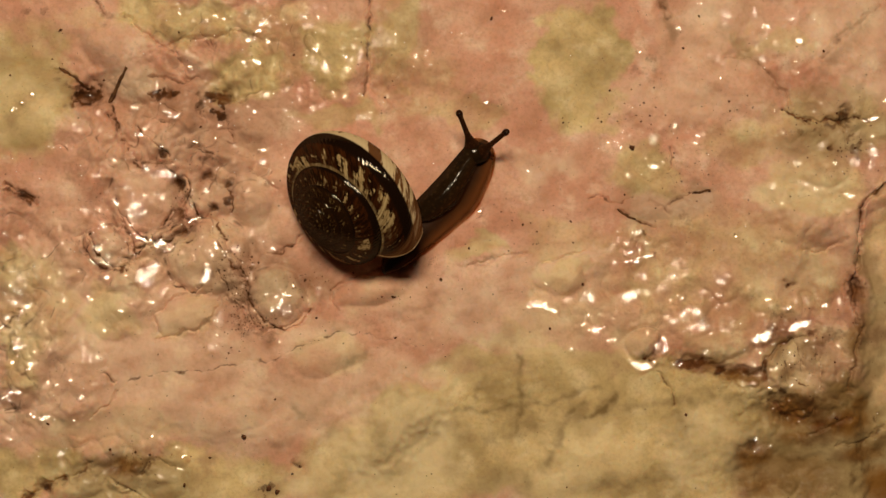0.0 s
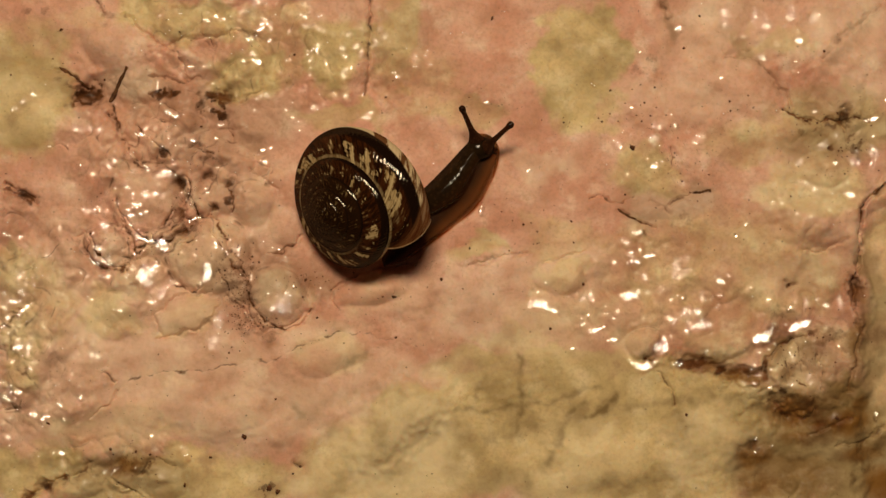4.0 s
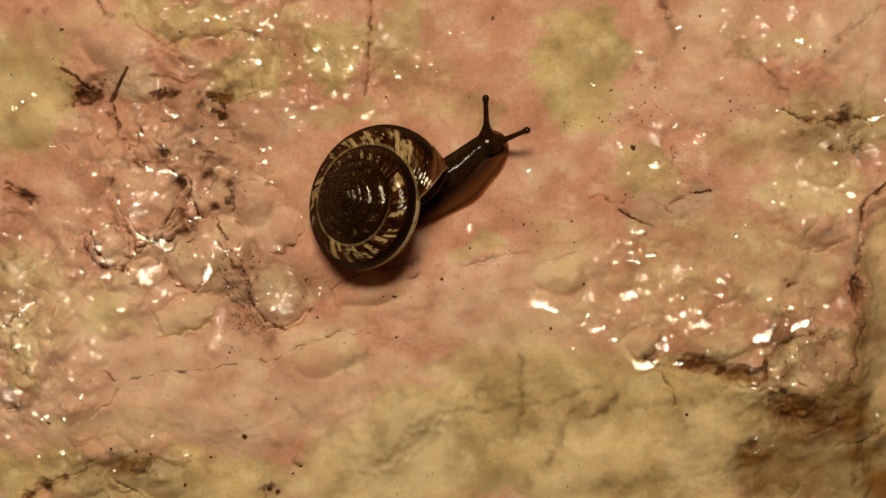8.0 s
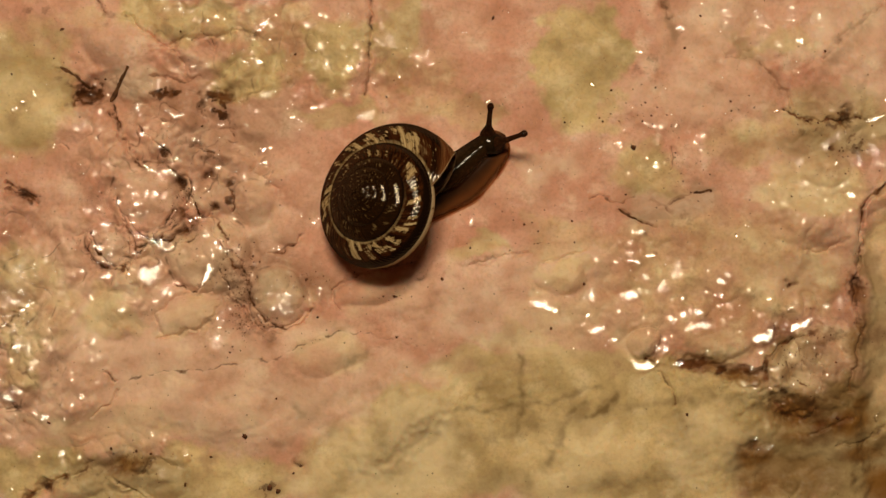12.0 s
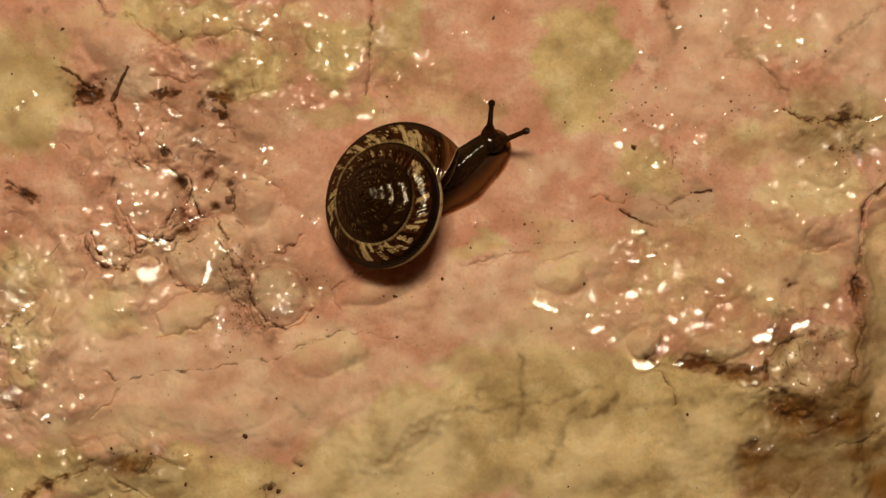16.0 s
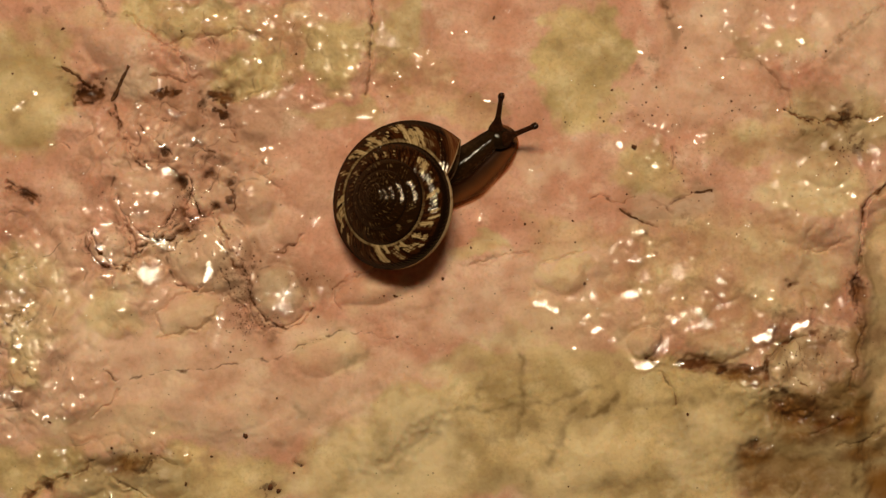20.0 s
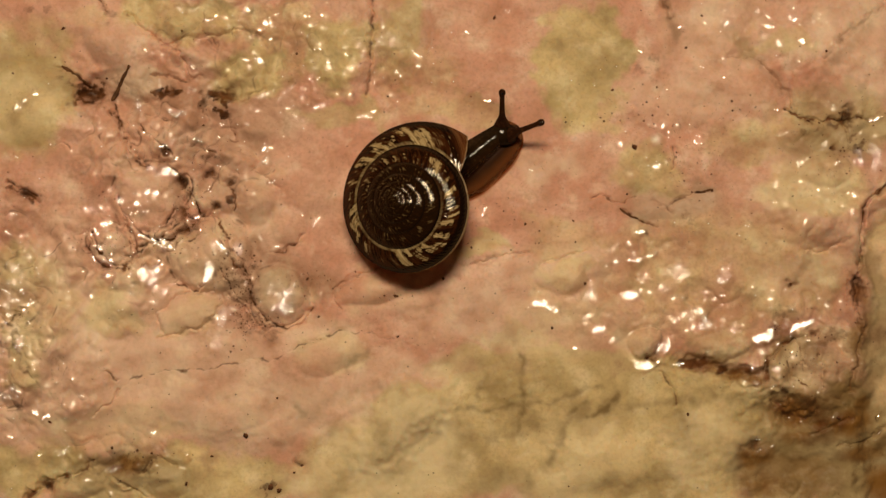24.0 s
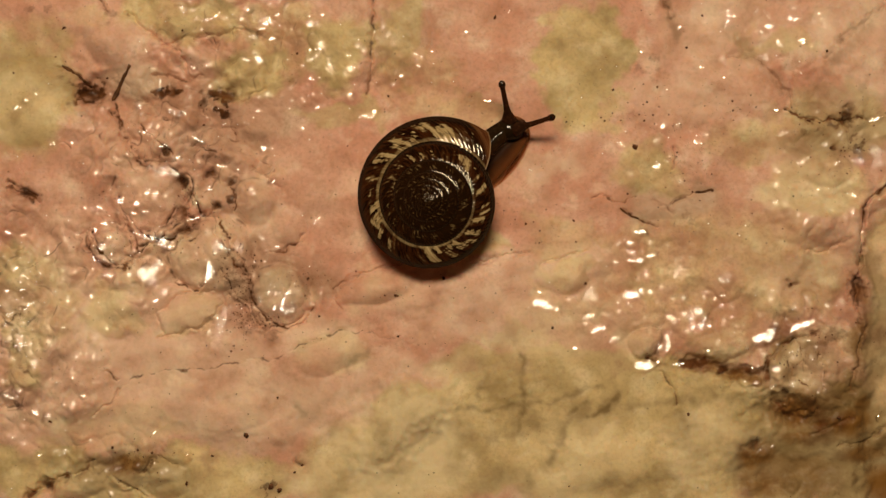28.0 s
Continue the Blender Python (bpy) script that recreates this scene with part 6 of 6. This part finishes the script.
def motions():
    """Everything that moves; the rows are seconds and places in millimetres."""
    body = [
        (0, 3.60, 10.80, 62),
        (1, 3.71, 10.91, 61.7),
        (2, 3.76, 11.03, 61.4),
        (3, 3.80, 11.14, 61.1),
        (3.5, 3.86, 11.20, 61),
        (5.5, 4.49, 11.54, 54),
        (6, 4.66, 11.60, 52.4),
        (7, 4.88, 11.65, 49.2),
        (8, 5.05, 11.71, 46),
        (9, 5.16, 11.76, 45.8),
        (10, 5.21, 11.76, 45.6),
        (11, 5.19, 11.69, 45.4),
        (12, 5.18, 11.69, 45.2),
        (14.5, 5.22, 11.73, 44.8),
        (16, 5.26, 11.79, 44.5),
        (17, 5.43, 11.90, 44.3),
        (18, 5.59, 12.07, 44.1),
        (19, 5.82, 12.19, 43.9),
        (20, 5.99, 12.24, 43.8),
        (21, 6.15, 12.35, 43.6),
        (21.5, 6.21, 12.41, 43.5),
        (23.5, 6.42, 12.58, 43.1),
        (24, 6.47, 12.63, 43),
        (25, 6.64, 12.69, 43.8),
        (26, 6.81, 12.86, 44.5),
        (27, 6.97, 13.03, 45.2),
        (28, 7.08, 13.15, 46),
    ]
    crawl = [(t, pose(x * MM, y * MM, GROUND * MM, 0, 0, heading)) for t, x, y, heading in body]
    walk(snail, crawl)

    def within(t, m):
        """A pose of the place, turned into the snail's own space at that time."""
        return crawl_at(body, t).inverted() @ m

    # the shell: middle of its rim, how far its axis leans east and north in degrees, and where its mouth points
    coil = [
        (0, -9.67, 5.06, 4.9, -42.6, -31.0, -61.2),
        (3.5, -9.22, 5.14, 4.8, -41.8, -24.2, -59.1),
        (5.5, -8.36, 4.84, 4.65, -37.9, 4.7, -33.7),
        (6, -8.10, 4.77, 4.6, -37.1, 6.5, -29.1),
        (8, -7.10, 4.57, 4.5, -34.1, 9.6, -14.3),
        (12, -5.86, 4.67, 4.4, -31.9, 12.1, -3.2),
        (17, -5.09, 4.73, 4.3, -29.8, 8.7, 2.8),
        (21, -4.19, 4.77, 4.2, -28.6, 5.0, 10.8),
        (24, -3.16, 4.52, 4.2, -23.6, 2.9, 15.8),
        (26, -2.47, 4.76, 3.8, -13.5, 2.2, 17.5),
        (28, -1.32, 5.08, 3.4, -6.1, -2.0, 16.7),
    ]
    walk(shell, [(t, within(t, leaning(*row))) for t, *row in dense(coil)])

    # the head turns a little to its right of the body
    walk(head, [(t, pose(-0.65 * MM, -0.35 * MM, -0.1 * MM, 0, 0, turn)) for t, turn in ((0, -54), (3, -52), (6, -46), (8, -48), (12, -54), (18, -48), (24, -46), (28, -48))])

    # the foot draws over to its left while the body is bent
    walk(foot, [(t, pose(0, side * MM, 0, 0, 0, -13 * side)) for t, side in ((0, 0.15), (3.5, 0.14), (6, 0.08), (9, 0.0), (28, 0.0))])

    # the horns: where their tips are
    left_tips = [
        (0, 1.62, 14.04, 5.81),
        (1, 1.96, 14.08, 5.97),
        (2, 1.89, 14.19, 5.93),
        (3, 1.82, 14.31, 5.89),
        (3.5, 1.82, 14.37, 5.86),
        (5.5, 2.44, 14.89, 5.74),
        (6, 2.95, 14.99, 5.85),
        (6.5, 3.42, 15.36, 5.61),
        (7, 3.82, 15.54, 5.50),
        (8, 4.27, 15.59, 5.58),
        (9, 4.78, 15.58, 5.66),
        (10, 5.06, 15.51, 5.70),
        (11, 4.93, 15.13, 6.04),
        (12, 4.73, 14.63, 6.44),
        (14.5, 4.71, 14.79, 6.37),
        (16, 4.81, 14.97, 6.28),
        (17, 4.86, 15.14, 6.24),
        (18, 5.14, 15.44, 6.13),
        (19, 5.48, 15.61, 6.08),
        (20, 5.76, 15.73, 6.01),
        (21, 5.86, 15.78, 6.08),
        (21.5, 5.80, 15.77, 6.14),
        (23.5, 5.78, 15.99, 6.10),
        (24, 5.77, 16.05, 6.10),
        (25, 5.88, 16.23, 5.98),
        (26, 5.88, 16.40, 5.96),
        (27, 5.87, 16.77, 5.73),
        (28, 5.69, 16.95, 5.57),
    ]
    right_tips = [
        (0, 6.54, 12.04, 6.15),
        (1, 6.71, 12.22, 6.07),
        (2, 6.64, 12.38, 6.12),
        (3, 6.81, 12.56, 6.00),
        (3.5, 6.86, 12.68, 5.96),
        (5.5, 7.60, 13.03, 5.76),
        (6, 8.01, 12.86, 5.68),
        (6.5, 8.29, 12.57, 5.67),
        (7, 8.46, 12.39, 5.69),
        (8, 8.62, 12.21, 5.75),
        (9, 8.72, 11.97, 5.85),
        (10, 8.71, 11.78, 5.95),
        (11, 8.46, 11.76, 6.15),
        (12, 8.26, 11.81, 6.28),
        (14.5, 8.30, 11.91, 6.26),
        (16, 8.46, 12.09, 6.13),
        (17, 8.63, 12.32, 6.10),
        (18, 8.85, 12.43, 6.07),
        (19, 9.13, 12.49, 6.03),
        (20, 9.30, 12.60, 6.02),
        (21, 9.58, 12.60, 5.94),
        (21.5, 9.57, 12.65, 6.00),
        (23.5, 9.78, 12.88, 5.98),
        (24, 9.90, 12.94, 5.92),
        (25, 10.12, 13.11, 5.83),
        (26, 10.60, 13.25, 5.52),
        (27, 10.82, 13.30, 5.51),
        (28, 10.99, 13.48, 5.42),
    ]
    for h, side, tips in ((horns[0], 0.85, left_tips), (horns[1], -0.85, right_tips)):
        rows = []
        for t, x, y, z in tips:
            tip = crawl_at(body, t).inverted() @ (Vector((x, y, z + GROUND)) * MM)
            root = Vector((0, side, 2.9)) * MM
            rows.append((t, Matrix.Translation(root) @ (tip - root).to_track_quat("X", "Z").to_matrix().to_4x4()))
        walk(h, rows)

    # the slime films are moved so that their glints travel along the foot
    walk(slime[0], [(t, within(t, pose(x * MM, y * MM, (GROUND + 0.2) * MM, 0, 0, 35))) for t, x, y in (
        (0, -0.96, -1.20), (3, -0.75, -0.97), (5.5, -3.17, -2.48), (6, -3.18, -2.36), (8, -3.20, -2.61), (12, -2.28, -2.75), (18, -1.15, -3.02), (21.5, 0.13, -2.91), (24, 1.42, -2.51), (28, 2.57, -1.81))])
    walk(slime[1], [(t, within(t, pose(x * MM, y * MM, (GROUND + 0.2) * MM, 0, 0, -12))) for t, x, y in (
        (0, 3.95, 4.13), (3, 4.04, 4.18), (5.5, 3.29, 3.33), (6, 2.99, 2.55), (8, 2.79, 2.30), (12, 2.98, 2.94), (18, 3.64, 3.21), (21.5, 3.84, 3.55), (24, 4.17, 4.02), (28, 4.73, 4.36))])

    # a long film of slime, tilted and lifted to show its glint only while the shell swings over
    walk(slime[2], [(t, within(t, pose(0.0 * MM, 1.55 * MM, (GROUND + lift) * MM, 0, 0, 43) @ pose(0, 0, 0, tilt))) for t, tilt, lift in (
        (0, -12, -0.5), (3.5, -12, -0.5), (4.6, -8, 0.0), (5.2, 0, 0.4), (6, 0, 0.4), (6.6, -5, 0.1), (7.4, -12, -0.5), (28, -12, -0.5))])


motions()
